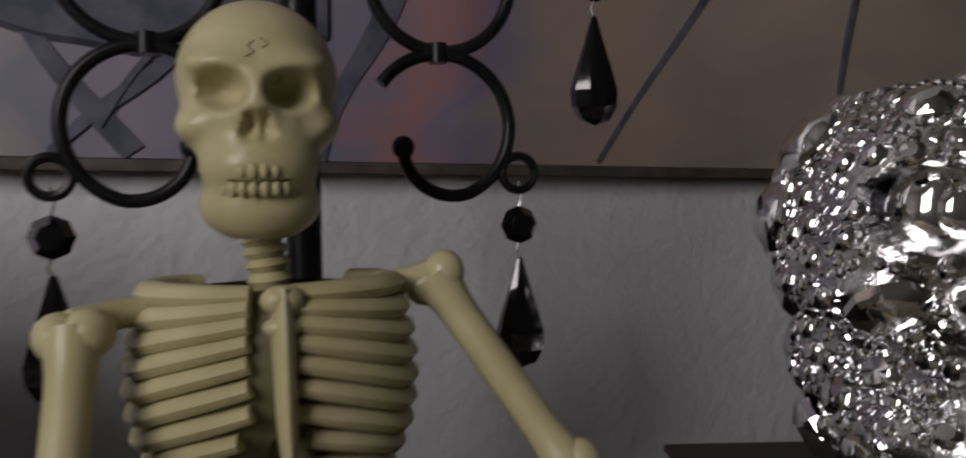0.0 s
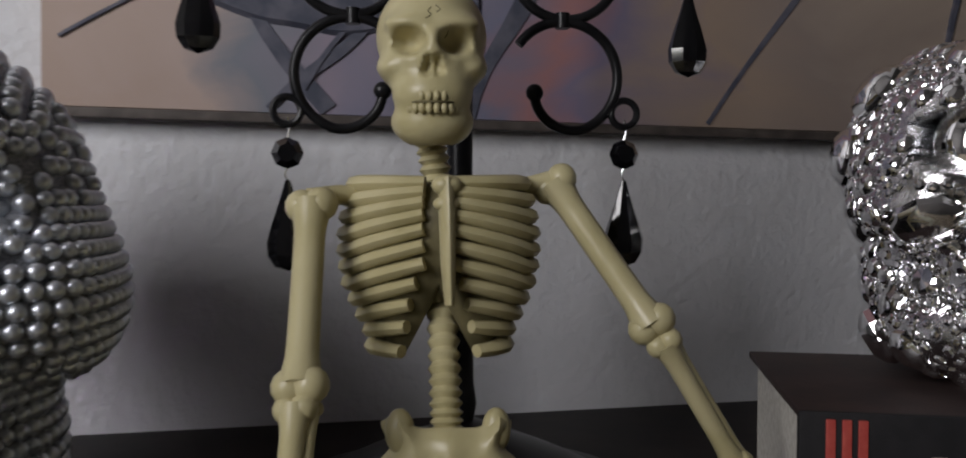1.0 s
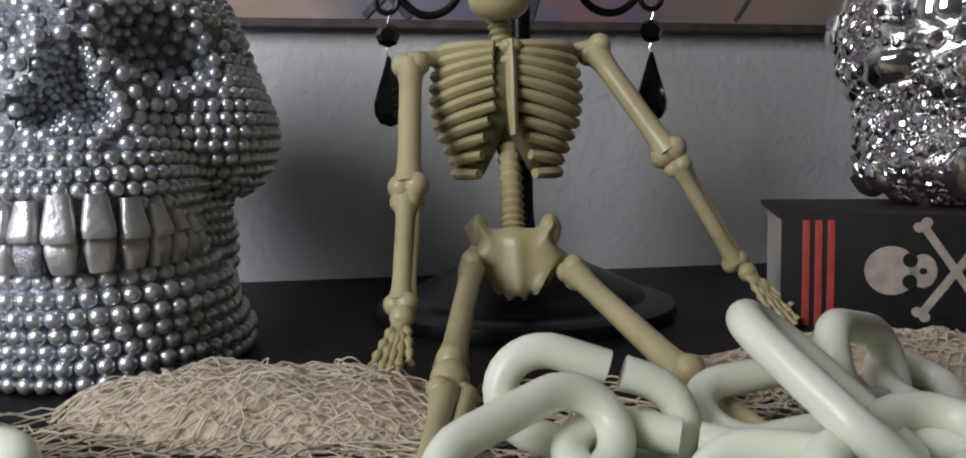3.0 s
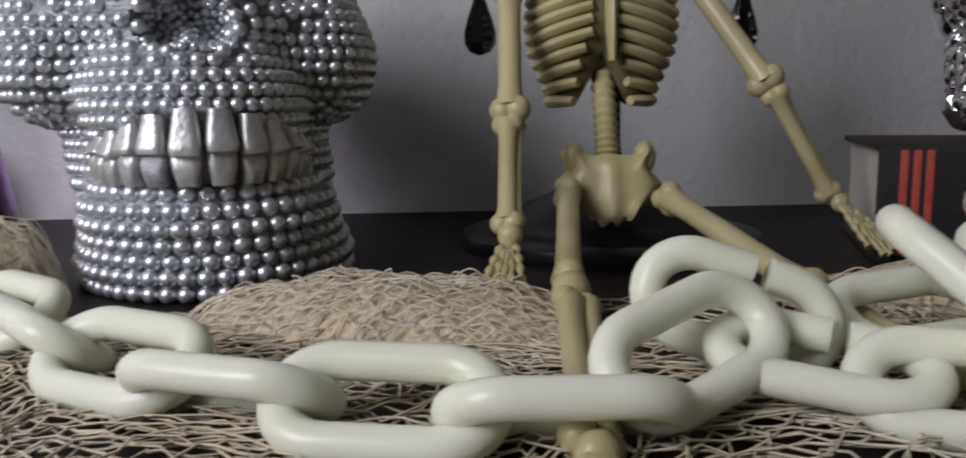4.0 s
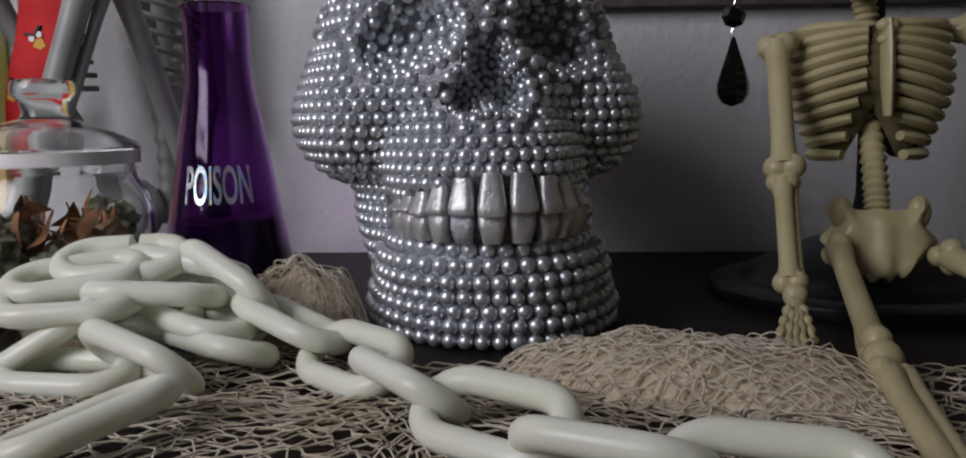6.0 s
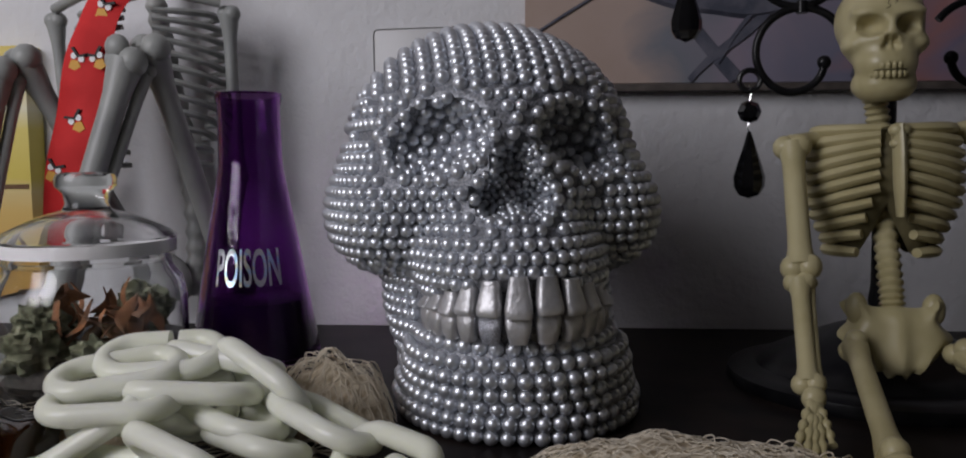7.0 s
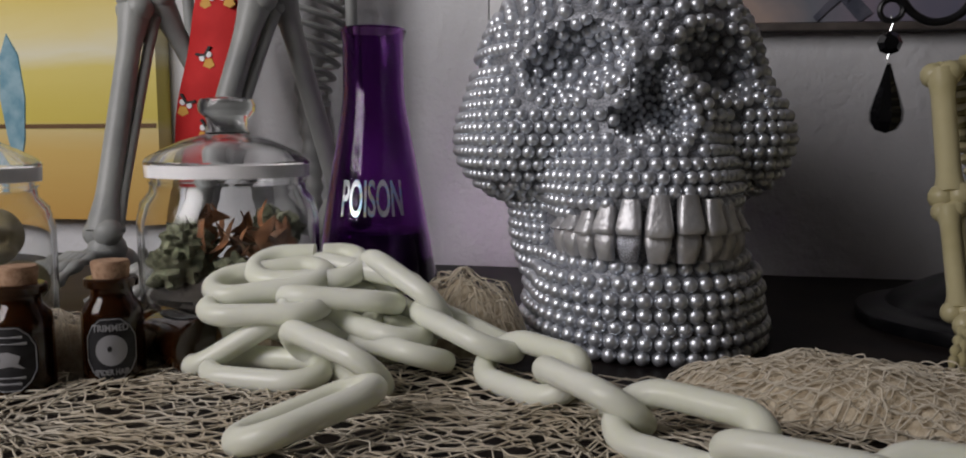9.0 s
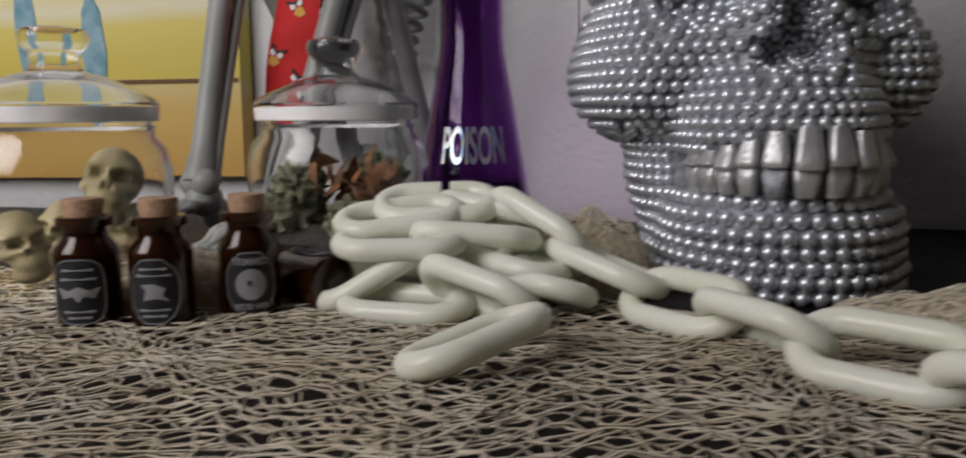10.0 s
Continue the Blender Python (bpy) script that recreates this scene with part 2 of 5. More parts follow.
# ---- mesh building ----
class Geo:
    """Collects vertices and faces of one mesh."""

    def __init__(self):
        self.v, self.f, self.m, self.slot = [], [], [], 0

    def add(self, verts, faces):
        k = len(self.v)
        self.v.extend(tuple(map(float, p)) for p in verts)
        self.f.extend(tuple(i + k for i in f) for f in faces)
        self.m.extend([self.slot] * len(faces))
        return self

    def grid(self, P, close_u=False, close_v=False):
        """P: rows x columns x 3."""
        P = np.asarray(P, float)
        n, m = P.shape[:2]
        faces = []
        for i in range(n if close_u else n - 1):
            for j in range(m if close_v else m - 1):
                a, b = i * m + j, i * m + (j + 1) % m
                c, d = ((i + 1) % n) * m + (j + 1) % m, ((i + 1) % n) * m + j
                faces.append((a, b, c, d))
        return self.add(P.reshape(-1, 3), faces)

    def tube(self, pts, radii, seg=10, closed=False, flat=1.0, caps=True, turn=0.0):
        pts = np.asarray(pts, float)
        n = len(pts)
        radii = np.broadcast_to(np.asarray(radii, float), (n,))
        tan = np.roll(pts, -1, 0) - np.roll(pts, 1, 0) if closed else np.gradient(pts, axis=0)
        tan /= np.linalg.norm(tan, axis=1)[:, None] + 1e-12
        ref = np.array([0, 0, 1.0]) if abs(tan[0][2]) < 0.9 else np.array([1.0, 0, 0])
        ring = np.arange(seg) * 2 * np.pi / seg + turn
        rows, u = [], None
        for i in range(n):
            if u is None:
                u = np.cross(ref, tan[i])
            u = u - tan[i] * (u @ tan[i])
            u /= np.linalg.norm(u) + 1e-12
            w = np.cross(tan[i], u)
            rows.append(pts[i] + radii[i] * (np.outer(np.cos(ring), u) + flat * np.outer(np.sin(ring), w)))
        k = len(self.v)
        self.grid(rows, close_u=closed, close_v=True)
        if caps and not closed:
            self.f.append(tuple(k + j for j in range(seg - 1, -1, -1)))
            self.f.append(tuple(k + (n - 1) * seg + j for j in range(seg)))
            self.m.extend([self.slot] * 2)
        return self

    def ball(self, c, r, nu=12, nv=8, rot=None):
        r = np.broadcast_to(np.asarray(r, float), (3,))
        th = np.linspace(0, np.pi, nv + 1)[1:-1]
        ph = np.arange(nu) * 2 * np.pi / nu
        P = [(0, 0, 1.0)] + [(math.sin(a) * math.cos(b), math.sin(a) * math.sin(b), math.cos(a)) for a in th for b in ph] + [(0, 0, -1.0)]
        P = np.array(P) * r
        if rot is not None:
            P = P @ np.asarray(rot, float).T
        F = [(0, 1 + j, 1 + (j + 1) % nu) for j in range(nu)]
        for i in range(nv - 2):
            for j in range(nu):
                a, b = 1 + i * nu + j, 1 + i * nu + (j + 1) % nu
                F.append((a, a + nu, b + nu, b))
        last = len(P) - 1
        F += [(last, 1 + (nv - 2) * nu + (j + 1) % nu, 1 + (nv - 2) * nu + j) for j in range(nu)]
        return self.add(P + np.asarray(c, float), F)

    def box(self, lo, hi, bevel=0.0):
        bm = bmesh.new()
        bmesh.ops.create_cube(bm, size=1)
        lo, hi = Vector(lo), Vector(hi)
        for v in bm.verts:
            v.co = Vector([(lo[i] + hi[i]) / 2 + v.co[i] * (hi[i] - lo[i]) for i in range(3)])
        if bevel:
            bmesh.ops.bevel(bm, geom=list(bm.edges), offset=bevel, segments=2, affect="EDGES", profile=0.6)
        bm.verts.index_update()
        self.add([v.co for v in bm.verts], [[v.index for v in f.verts] for f in bm.faces])
        bm.free()
        return self

    def lathe(self, profile, centre=(0, 0, 0), seg=48, closed=False, facets=0):
        prof = np.asarray(profile, float)
        ang = np.arange(seg) * 2 * np.pi / seg
        rows = [[(r * math.cos(a), r * math.sin(a), z) for a in ang] for r, z in prof]
        return self.grid(np.asarray(rows) + np.asarray(centre, float), close_u=closed, close_v=True)

    def move(self, m):
        self.v = [tuple(m @ Vector(p)) for p in self.v]
        return self

    def mesh(self, name, mats, sharp=40):
        me = bpy.data.meshes.new(name)
        me.from_pydata(self.v, [], self.f)
        for x in mats:
            me.materials.append(x)
        if len(mats) > 1:
            me.polygons.foreach_set("material_index", self.m)
        me.polygons.foreach_set("use_smooth", [True] * len(me.polygons))
        bm = bmesh.new()
        bm.from_mesh(me)
        bmesh.ops.recalc_face_normals(bm, faces=bm.faces)
        bm.to_mesh(me)
        bm.free()
        me.set_sharp_from_angle(angle=radians(sharp))
        me.update()
        return me


def part(name, geo, mat, parent=None, label="", sharp=40):
    """One mesh object, under a thing or a part."""
    ob = new(name, geo.mesh(name, mat if isinstance(mat, (list, tuple)) else [mat], sharp) if isinstance(geo, Geo) else geo)
    ob.parent = parent
    return tagged(ob, label=label)


def thing(name, m, label, category, group="", kind=""):
    ob = new(name)
    ob.empty_display_size = 0.02
    ob.matrix_world = m
    return tagged(ob, label, category, group, kind)


def bent(pts, n=24):
    """A smooth curve through points."""
    p = np.asarray(pts, float)
    p = np.vstack([2 * p[0] - p[1], p, 2 * p[-1] - p[-2]])
    out = []
    segs = len(p) - 3
    for s in np.linspace(0, segs, n):
        i = min(int(s), segs - 1)
        t = s - i
        a, b, c, d = p[i:i + 4]
        out.append(0.5 * (2 * b + (c - a) * t + (2 * a - 5 * b + 4 * c - d) * t * t + (3 * b - a - 3 * c + d) * t ** 3))
    return np.array(out)


def text_mesh(words, height, wide=1.0, depth=0.0003):
    """The words as a mesh in the x-z plane, centred, facing -y."""
    cu = bpy.data.curves.new("words", "FONT")
    cu.offset = height * 0.014
    cu.body, cu.size, cu.extrude, cu.align_x, cu.align_y = words, height, depth, "CENTER", "CENTER"
    ob = bpy.data.objects.new("words", cu)
    scene.collection.objects.link(ob)
    me = bpy.data.meshes.new_from_object(ob.evaluated_get(bpy.context.evaluated_depsgraph_get()))
    bpy.data.objects.remove(ob)
    g = Geo()
    g.add([(v.co.x * wide, -v.co.z, v.co.y) for v in me.vertices], [tuple(p.vertices) for p in me.polygons])
    bpy.data.meshes.remove(me)
    return g


# ---- skull forms ----
def smooth_min(a, b, k):
    h = np.clip(0.5 + 0.5 * (b - a) / k, 0, 1)
    return b * (1 - h) + a * h - k * h * (1 - h)


def ellipsoid(P, c, r):
    q = (P - np.array(c)) / np.array(r)
    n = np.linalg.norm(q, axis=-1)
    g = np.linalg.norm(q / np.array(r), axis=-1) + 1e-9
    return n * (n - 1) / g


def skull_field(form):
    """Signed distance of a skull one unit high that faces -y and stands on its jaw."""
    def field(P):
        P = P.copy()
        P[..., 0] = np.abs(P[..., 0] - form.get("skew", 0) * np.clip(1 - P[..., 2] / 0.45, 0, 1))
        d = None
        for c, r, k in form["solid"]:
            e = ellipsoid(P, c, r)
            d = e if d is None else smooth_min(d, e, k)
        for c, r, k in form["hollow"]:
            d = -smooth_min(-d, ellipsoid(P, c, r), k)
        return np.maximum(d, -P[..., 2])
    return field


def reach(field, origin, way, far=1.0, steps=90):
    """The outermost point of the form along rays from origin."""
    t = np.full(len(way), far)
    lo = np.zeros(len(way))
    found = np.zeros(len(way), bool)
    for s in np.linspace(far, 0.01, steps):
        d = field(origin + way * s)
        hit = (d < 0) & ~found
        lo[hit], t[hit] = s, s + far / steps
        found |= hit
        if found.all():
            break
    for _ in range(14):
        mid = (lo + t) / 2
        inside = field(origin + way * mid[:, None]) < 0
        lo, t = np.where(inside, mid, lo), np.where(inside, t, mid)
    return origin + way * lo[:, None], found


def normals(field, P, h=0.004):
    g = np.stack([field(P + np.eye(3)[i] * h) - field(P - np.eye(3)[i] * h) for i in range(3)], -1)
    return g / (np.linalg.norm(g, axis=-1)[:, None] + 1e-9)


def star(field, centre, nu=96, nv=72):
    """A closed mesh of the form, reached level by level from an upright axis."""
    ph = np.arange(nu) * 2 * np.pi / nu
    top = 1.2
    axis = np.array((centre[0], centre[1], 0.0))
    while field(np.array([[axis[0], 0.1, top]]))[0] > 0:
        top -= 0.002
    levels = top * np.sin(np.linspace(0.0, 1.0, nv) * np.pi / 2) ** 0.85
    levels = np.concatenate([np.linspace(0.004, 0.8 * top, int(nv * 0.72), endpoint=False), top - 0.2 * top * (1 - np.linspace(0, 1, nv - int(nv * 0.72))) ** 2.0])
    levels[-1] = top - 0.0015
    way = np.stack([np.cos(ph), np.sin(ph), np.zeros(nu)], -1)
    rows = []
    for z in levels:
        lean = 0.12 * min(1.0, max(0.0, (z - 0.35) / 0.2))
        P, _ = reach(field, axis + (0, lean, z), way)
        rows.append(P)
    g = Geo().grid(rows, close_v=True)
    g.f.append(tuple(range(nu - 1, -1, -1)))
    g.f.append(tuple((nv - 1) * nu + j for j in range(nu)))
    g.m.extend([0, 0])
    return g


BIG_SKULL = {
    "skew": 0.045,
    "solid": [((0, 0.17, 0.64), (0.385, 0.455, 0.358), 0.01), ((0, -0.14, 0.60), (0.20, 0.150, 0.17), 0.08),
              ((0.285, 0.110, 0.505), (0.150, 0.310, 0.150), 0.08), ((0.230, -0.075, 0.530), (0.13, 0.125, 0.10), 0.06),
              ((0, -0.190, 0.560), (0.118, 0.150, 0.130), 0.04), ((0, -0.145, 0.395), (0.226, 0.250, 0.160), 0.05),
              ((0, 0.11, 0.26), (0.300, 0.27, 0.30), 0.05), ((0, -0.14, 0.31), (0.200, 0.240, 0.13), 0.02),
              ((0, -0.125, 0.165), (0.262, 0.262, 0.125), 0.06), ((0, -0.02, 0.045), (0.300, 0.348, 0.13), 0.08)],
    "hollow": [((0.168, -0.285, 0.704), (0.124, 0.195, 0.090), 0.012), ((0.208, -0.275, 0.676), (0.114, 0.185, 0.086), 0.014),
               ((0, -0.320, 0.612), (0.054, 0.130, 0.088), 0.008), ((0.046, -0.340, 0.556), (0.056, 0.135, 0.056), 0.008)],
}
GEM_SKULL = {
    "solid": [((0, 0.08, 0.655), (0.37, 0.44, 0.345), 0.01), ((0, -0.05, 0.54), (0.31, 0.29, 0.26), 0.06),
              ((0.235, -0.02, 0.57), (0.155, 0.27, 0.15), 0.06), ((0.28, -0.06, 0.495), (0.125, 0.22, 0.075), 0.04),
              ((0, -0.20, 0.43), (0.205, 0.235, 0.13), 0.05), ((0, 0.12, 0.30), (0.315, 0.30, 0.30), 0.05),
              ((0, -0.14, 0.32), (0.20, 0.235, 0.18), 0.04), ((0, -0.06, 0.15), (0.32, 0.35, 0.16), 0.05)],
    "hollow": [((0.185, -0.30, 0.69), (0.142, 0.22, 0.10), 0.025), ((0, -0.45, 0.60), (0.055, 0.13, 0.09), 0.012)],
}
SMALL_SKULL = {
    "solid": [((0, 0.10, 0.66), (0.34, 0.42, 0.34), 0.01), ((0, -0.06, 0.50), (0.30, 0.29, 0.28), 0.06),
              ((0.235, -0.12, 0.46), (0.09, 0.15, 0.07), 0.06), ((0.13, -0.22, 0.705), (0.14, 0.09, 0.05), 0.08),
              ((0, -0.33, 0.55), (0.06, 0.06, 0.11), 0.06), ((0, -0.19, 0.30), (0.235, 0.20, 0.17), 0.06),
              ((0, -0.14, 0.14), (0.245, 0.225, 0.16), 0.05)],
    "hollow": [((0.145, -0.34, 0.60), (0.110, 0.19, 0.080), 0.035), ((0.026, -0.42, 0.46), (0.034, 0.13, 0.065), 0.02), ((0.038, -0.42, 0.43), (0.038, 0.12, 0.036), 0.02)],
}


# ---- the room ----
def slab(name, lo, hi, mat, label, category, bevel=0.0):
    return tagged(part(name, Geo().box(lo, hi, bevel), mat), label, category, kind="structure")


WALL_Y = 0.312
slab("wall_north", (-1.8, WALL_Y, -0.9), (2.0, WALL_Y + 0.12, 1.7), WALL, "light grey wall with orange-peel plaster texture", "wall")
slab("wall_east", (2.0, -0.85, -0.9), (2.12, WALL_Y + 0.12, 1.7), ROOM, "plain painted side wall of the room", "wall")
slab("floor", (-1.92, -0.97, -1.0), (2.12, WALL_Y + 0.12, -0.9), FLOOR, "brown wooden floor below the sideboard", "floor")
slab("ceiling", (-1.92, -0.97, 1.7), (2.12, WALL_Y + 0.12, 1.8), ROOM, "plain painted ceiling of the room", "ceiling")


def pierced_wall(name, fixed, a0, a1, w0, w1, z0, z1, along_y, label):
    g = Geo()
    t0, t1 = fixed
    for (p, q, lo, hi) in ((a0, w0, -0.9, 1.7), (w1, a1, -0.9, 1.7), (w0, w1, -0.9, z0), (w0, w1, z1, 1.7)):
        if along_y:
            g.box((t0, p, lo), (t1, q, hi))
        else:
            g.box((p, t0, lo), (q, t1, hi))
    return tagged(part(name, g, ROOM), label, "wall", kind="structure")


slab("wall_west", (-1.92, -0.85, -0.9), (-1.8, WALL_Y + 0.12, 1.7), ROOM, "plain painted side wall of the room", "wall")
pierced_wall("wall_south", (-0.97, -0.85), -1.92, 2.12, -1.225, -0.475, 0.325, 1.075, False, "plain painted far wall with a window opening")

sideboard = thing("sideboard", pose(0, 0, 0), "black-brown stained wooden sideboard top against the wall", "sideboard")
part("tabletop", Geo().box((-0.95, -0.5, -0.03), (0.95, WALL_Y - 0.002, 0.0), 0.002), TABLE, sideboard)
part("cabinet_body", Geo().box((-0.92, -0.47, -0.9), (0.92, WALL_Y - 0.004, -0.03), 0.002), TABLE, sideboard)


def painting():
    lean = pose(0, 0, 0, 0, 1.0, 0)
    p = thing("painting", pose(-0.003, 0.296, 0.1965) @ lean, "large abstract canvas in grey, purple and peach strokes", "painting")
    part("canvas", Geo().box((0, 0, 0.004), (0.75, 0.0155, 0.5), 0.001), ABSTRACT, p)
    part("canvas_edge", Geo().box((-0.0015, -0.001, -0.002), (0.752, 0.0155, 0.0038), 0.0008), EDGE, p, "dark lower edge of the canvas")

    lifts = iter(range(1, 40))

    def stroke(a, b, w):
        lift = -0.0004 - 0.0003 * next(lifts)
        d = Vector((b[0] - a[0], 0, b[1] - a[1]))
        n = Vector((-d.z, 0, d.x)).normalized() * w / 2
        rows = []
        for s in np.linspace(0, 1, 9):
            c = Vector((a[0], 0, a[1])) + d * s + n * 0.5 * math.sin(7 * s)
            k = 1 + 0.25 * math.sin(5 * s + a[0] * 40)
            rows.append([c - n * k, c - n * k + Vector((0, lift, 0)), c + n * k + Vector((0, lift, 0)), c + n * k])
        part("brush_stroke", Geo().grid(rows), STROKE, p)
    for a, b, w in (((0.42, 0.006), (0.53, 0.16), 0.004), ((0.255, 0.006), (0.305, 0.12), 0.011), ((0.075, 0.13), (0.165, 0.006), 0.009),
                    ((0.13, 0.006), (0.2, 0.07), 0.006), ((0.01, 0.045), (0.10, 0.1), 0.0016), ((0.60, 0.05), (0.63, 0.2), 0.004),
                    ((0.2, 0.09), (0.15, 0.02), 0.004)):
        stroke(a, b, w)
    def low(x):
        f = min(1.0, max(0.0, (x - 0.065) / 0.07))
        return 0.081 - 0.026 * f * f * (3 - 2 * f) + 0.003 * math.sin(60 * x) + 0.12 * max(0.0, x - 0.17)
    dark = Geo().grid([[(x, 0, low(x)), (x, -0.0032, low(x) + 0.003), (x, -0.0032, 0.15 - 0.1 * abs(x - 0.1)), (x, 0, 0.155 - 0.1 * abs(x - 0.1))] for x in np.linspace(0.003, 0.26, 40)])
    part("dark_paint_band", dark, STROKE, p)


painting()


def switch_plate():
    s = thing("switch_plate", pose(-0.093, WALL_Y - 0.001, 0.193), "white plastic switch plate on the wall", "switch plate")
    part("plate", Geo().box((-0.037, -0.005, -0.0575), (0.037, 0.0, 0.0575), 0.0048), PLASTIC, s)
    part("rocker", Geo().box((-0.017, -0.0075, -0.033), (0.017, -0.005, 0.033), 0.001), PLASTIC, s)


switch_plate()


def yellow_painting():
    p = thing("yellow_painting", pose(-0.99, 0.29, 0.0), "yellow canvas painted with blue birds on a branch", "painting")
    part("canvas", Geo().box((0, 0, 0.035), (0.555, 0.0215, 0.245), 0.001), YELLOWCANVAS, p)
    part("branch", Geo().box((0.0, -0.0008, 0.121), (0.553, -0.0001, 0.125)), BROWNPAINT, p, "thin painted branch line")
    for x, z, s in ((0.322, 0.172, 1.25), (0.398, 0.150, 1.3), (0.20, 0.165, 1.25)):
        q = [(0, 0.045), (0.009, 0.03), (0.013, 0.0), (0.011, -0.03), (0.004, -0.058), (-0.003, -0.03), (-0.008, 0.0), (-0.006, 0.03)]
        g = Geo()
        top = [(x + a * s, -0.0012, z + b * s) for a, b in q]
        bot = [(x + a * s * 1.03, -0.0001, z + b * s * 1.03) for a, b in q]
        g.grid([bot, top], close_v=True)
        g.f.append(tuple(len(q) + i for i in range(len(q))))
        g.m.append(0)
        part("bird_shape", g, BLUEPAINT, p, "painted blue bird")


yellow_painting()


# ---- pearl skull ----
def bead_radius(p):
    """Larger beads on crown and jaw, small ones inside the nose."""
    if abs(p[0]) < 0.085 and 0.500 < p[2] < 0.675 and p[1] < -0.10 and in_nose(p):
        return 0.0088
    if p[2] > 0.80 or (p[2] < 0.235 and p[1] < 0.05):
        return 0.0185
    if p[2] > 0.62 and p[1] > -0.1:
        return 0.0168
    return 0.0155


def in_nose(p):
    return any(sum(((abs(p[i]) if i == 0 else p[i]) - c[i]) ** 2 / (1.10 * r[i]) ** 2 for i in range(3)) < 1 for c, r, _ in BIG_SKULL["hollow"][2:])


def pearl_skull():
    size = 0.2145
    field = skull_field(BIG_SKULL)
    s = thing("beaded_skull", pose(-0.004, 0.087, 0.0, 0, 0, 15), "large skull ornament covered in silver grey beads", "skull ornament")
    shell = star(field, (0, 0, 0.45), 220, 130)
    part("shell", shell.move(Matrix.Scale(size, 4)), PEARL_BASE, s, "grey glittery base under the beads")
    cand = []

    def along(P, ok, start, step, keep):
        """Places one after the other along a line of points."""
        N = normals(field, P)
        run = np.concatenate([[0], np.cumsum(np.linalg.norm(np.diff(P, axis=0), axis=1))])
        idx = np.clip(np.searchsorted(run, np.arange(start, run[-1] - step * 0.5, step)), 0, len(P) - 1)
        return [(P[j], N[j]) for j in idx if ok[j] and keep(P[j], N[j])]
    # slices over the crown, front to back
    d = 0.0372
    for i, x in enumerate(np.arange(-10 * d, 10.5 * d, d)):
        a = np.arange(0.15, np.pi, 0.005)
        way = np.stack([np.zeros_like(a), -np.cos(a), np.sin(a)], -1)
        P, ok = reach(field, np.array([x, 0.1, 0.62]), way)
        cand += along(P, ok, (i % 2) * d / 2, d, lambda p, n: abs(n[0]) < 0.8 and p[2] > 0.80)
    # rows round the jaw, the muzzle and the sides
    z, i = 0.020, 0
    while z < 0.95:
        d = 0.0372 if z < 0.235 else 0.0312
        a = np.arange(0, 2 * np.pi, 0.005)
        way = np.stack([np.sin(a), np.cos(a), np.zeros_like(a)], -1)
        P, ok = reach(field, np.array([0.0, 0.1 if z > 0.45 else 0.0, z]), way)
        cand += along(P, ok, (i % 2) * d / 2, d * 1.01, lambda p, n: abs(n[2]) < 0.85 and not in_nose(p))
        z += d * 0.90
        i += 1
    # the rest is filled bead by bead
    rng = np.random.RandomState(4)
    a = np.concatenate([rng.uniform(0, 2 * np.pi, 17000), rng.uniform(-2.0, -1.14, 5000)])
    h = np.concatenate([rng.uniform(0.01, 0.99, 17000), rng.uniform(0.49, 0.67, 5000)])
    way = np.stack([np.cos(a), np.sin(a), np.zeros_like(a)], -1)
    P, ok = reach(field, np.stack([np.zeros_like(a), np.full_like(a, 0.12), h], -1), way)
    N = normals(field, P)
    # the walls of the hollows, which no level line reaches
    inner = []
    for (hx, hy, hz), r, _ in BIG_SKULL["hollow"]:
        v = rng.normal(size=(2200, 3))
        v /= np.linalg.norm(v, axis=1)[:, None]
        for k in (-1, 1):
            Q = np.array((hx * k, hy, hz)) + v * np.array(r)
            for _ in range(4):
                Q = Q - normals(field, Q) * field(Q)[:, None]
            near = np.linalg.norm((Q - np.array((hx * k, hy, hz))) / np.array(r), axis=1) < 1.12
            good = (np.abs(field(Q)) < 0.003) & near
            inner += list(zip(Q[good], normals(field, Q[good])))
    cand = inner + cand
    cand += [(p, n) for p, n, k in zip(P, N, ok) if k]
    cells, kept = {}, []
    for p, n in cand:
        if p[2] < 0.010:
            continue
        if p[1] < -0.07 and abs(p[0]) < 0.235 and 0.243 < p[2] < 0.384 - 0.066 * (abs(p[0]) / 0.21) ** 2:
            continue
        r = bead_radius(p)
        key = tuple(np.floor(p / 0.04).astype(int))
        clash = False
        for dx, dy, dz in itertools.product((-1, 0, 1), repeat=3):
            for q, rq in cells.get((key[0] + dx, key[1] + dy, key[2] + dz), ()):
                if np.sum((q - p) ** 2) < (0.90 * (r + rq)) ** 2:
                    clash = True
        if clash:
            continue
        cells.setdefault(key, []).append((p, r))
        kept.append((p + n * r * 0.25, r))
    unit = Geo().ball((0, 0, 0), 1.0, 12, 8)
    uv, uf = np.array(unit.v), unit.f
    bead_me = Geo().ball((0, 0, 0), size, 14, 9).mesh("bead", [PEARL])
    # the frontmost beads of the jaw and cheeks are single pieces
    order = sorted(range(len(kept)), key=lambda k: kept[k][0][1] + 0.15 * kept[k][0][2])
    single = set(order[:300])
    rest = Geo()
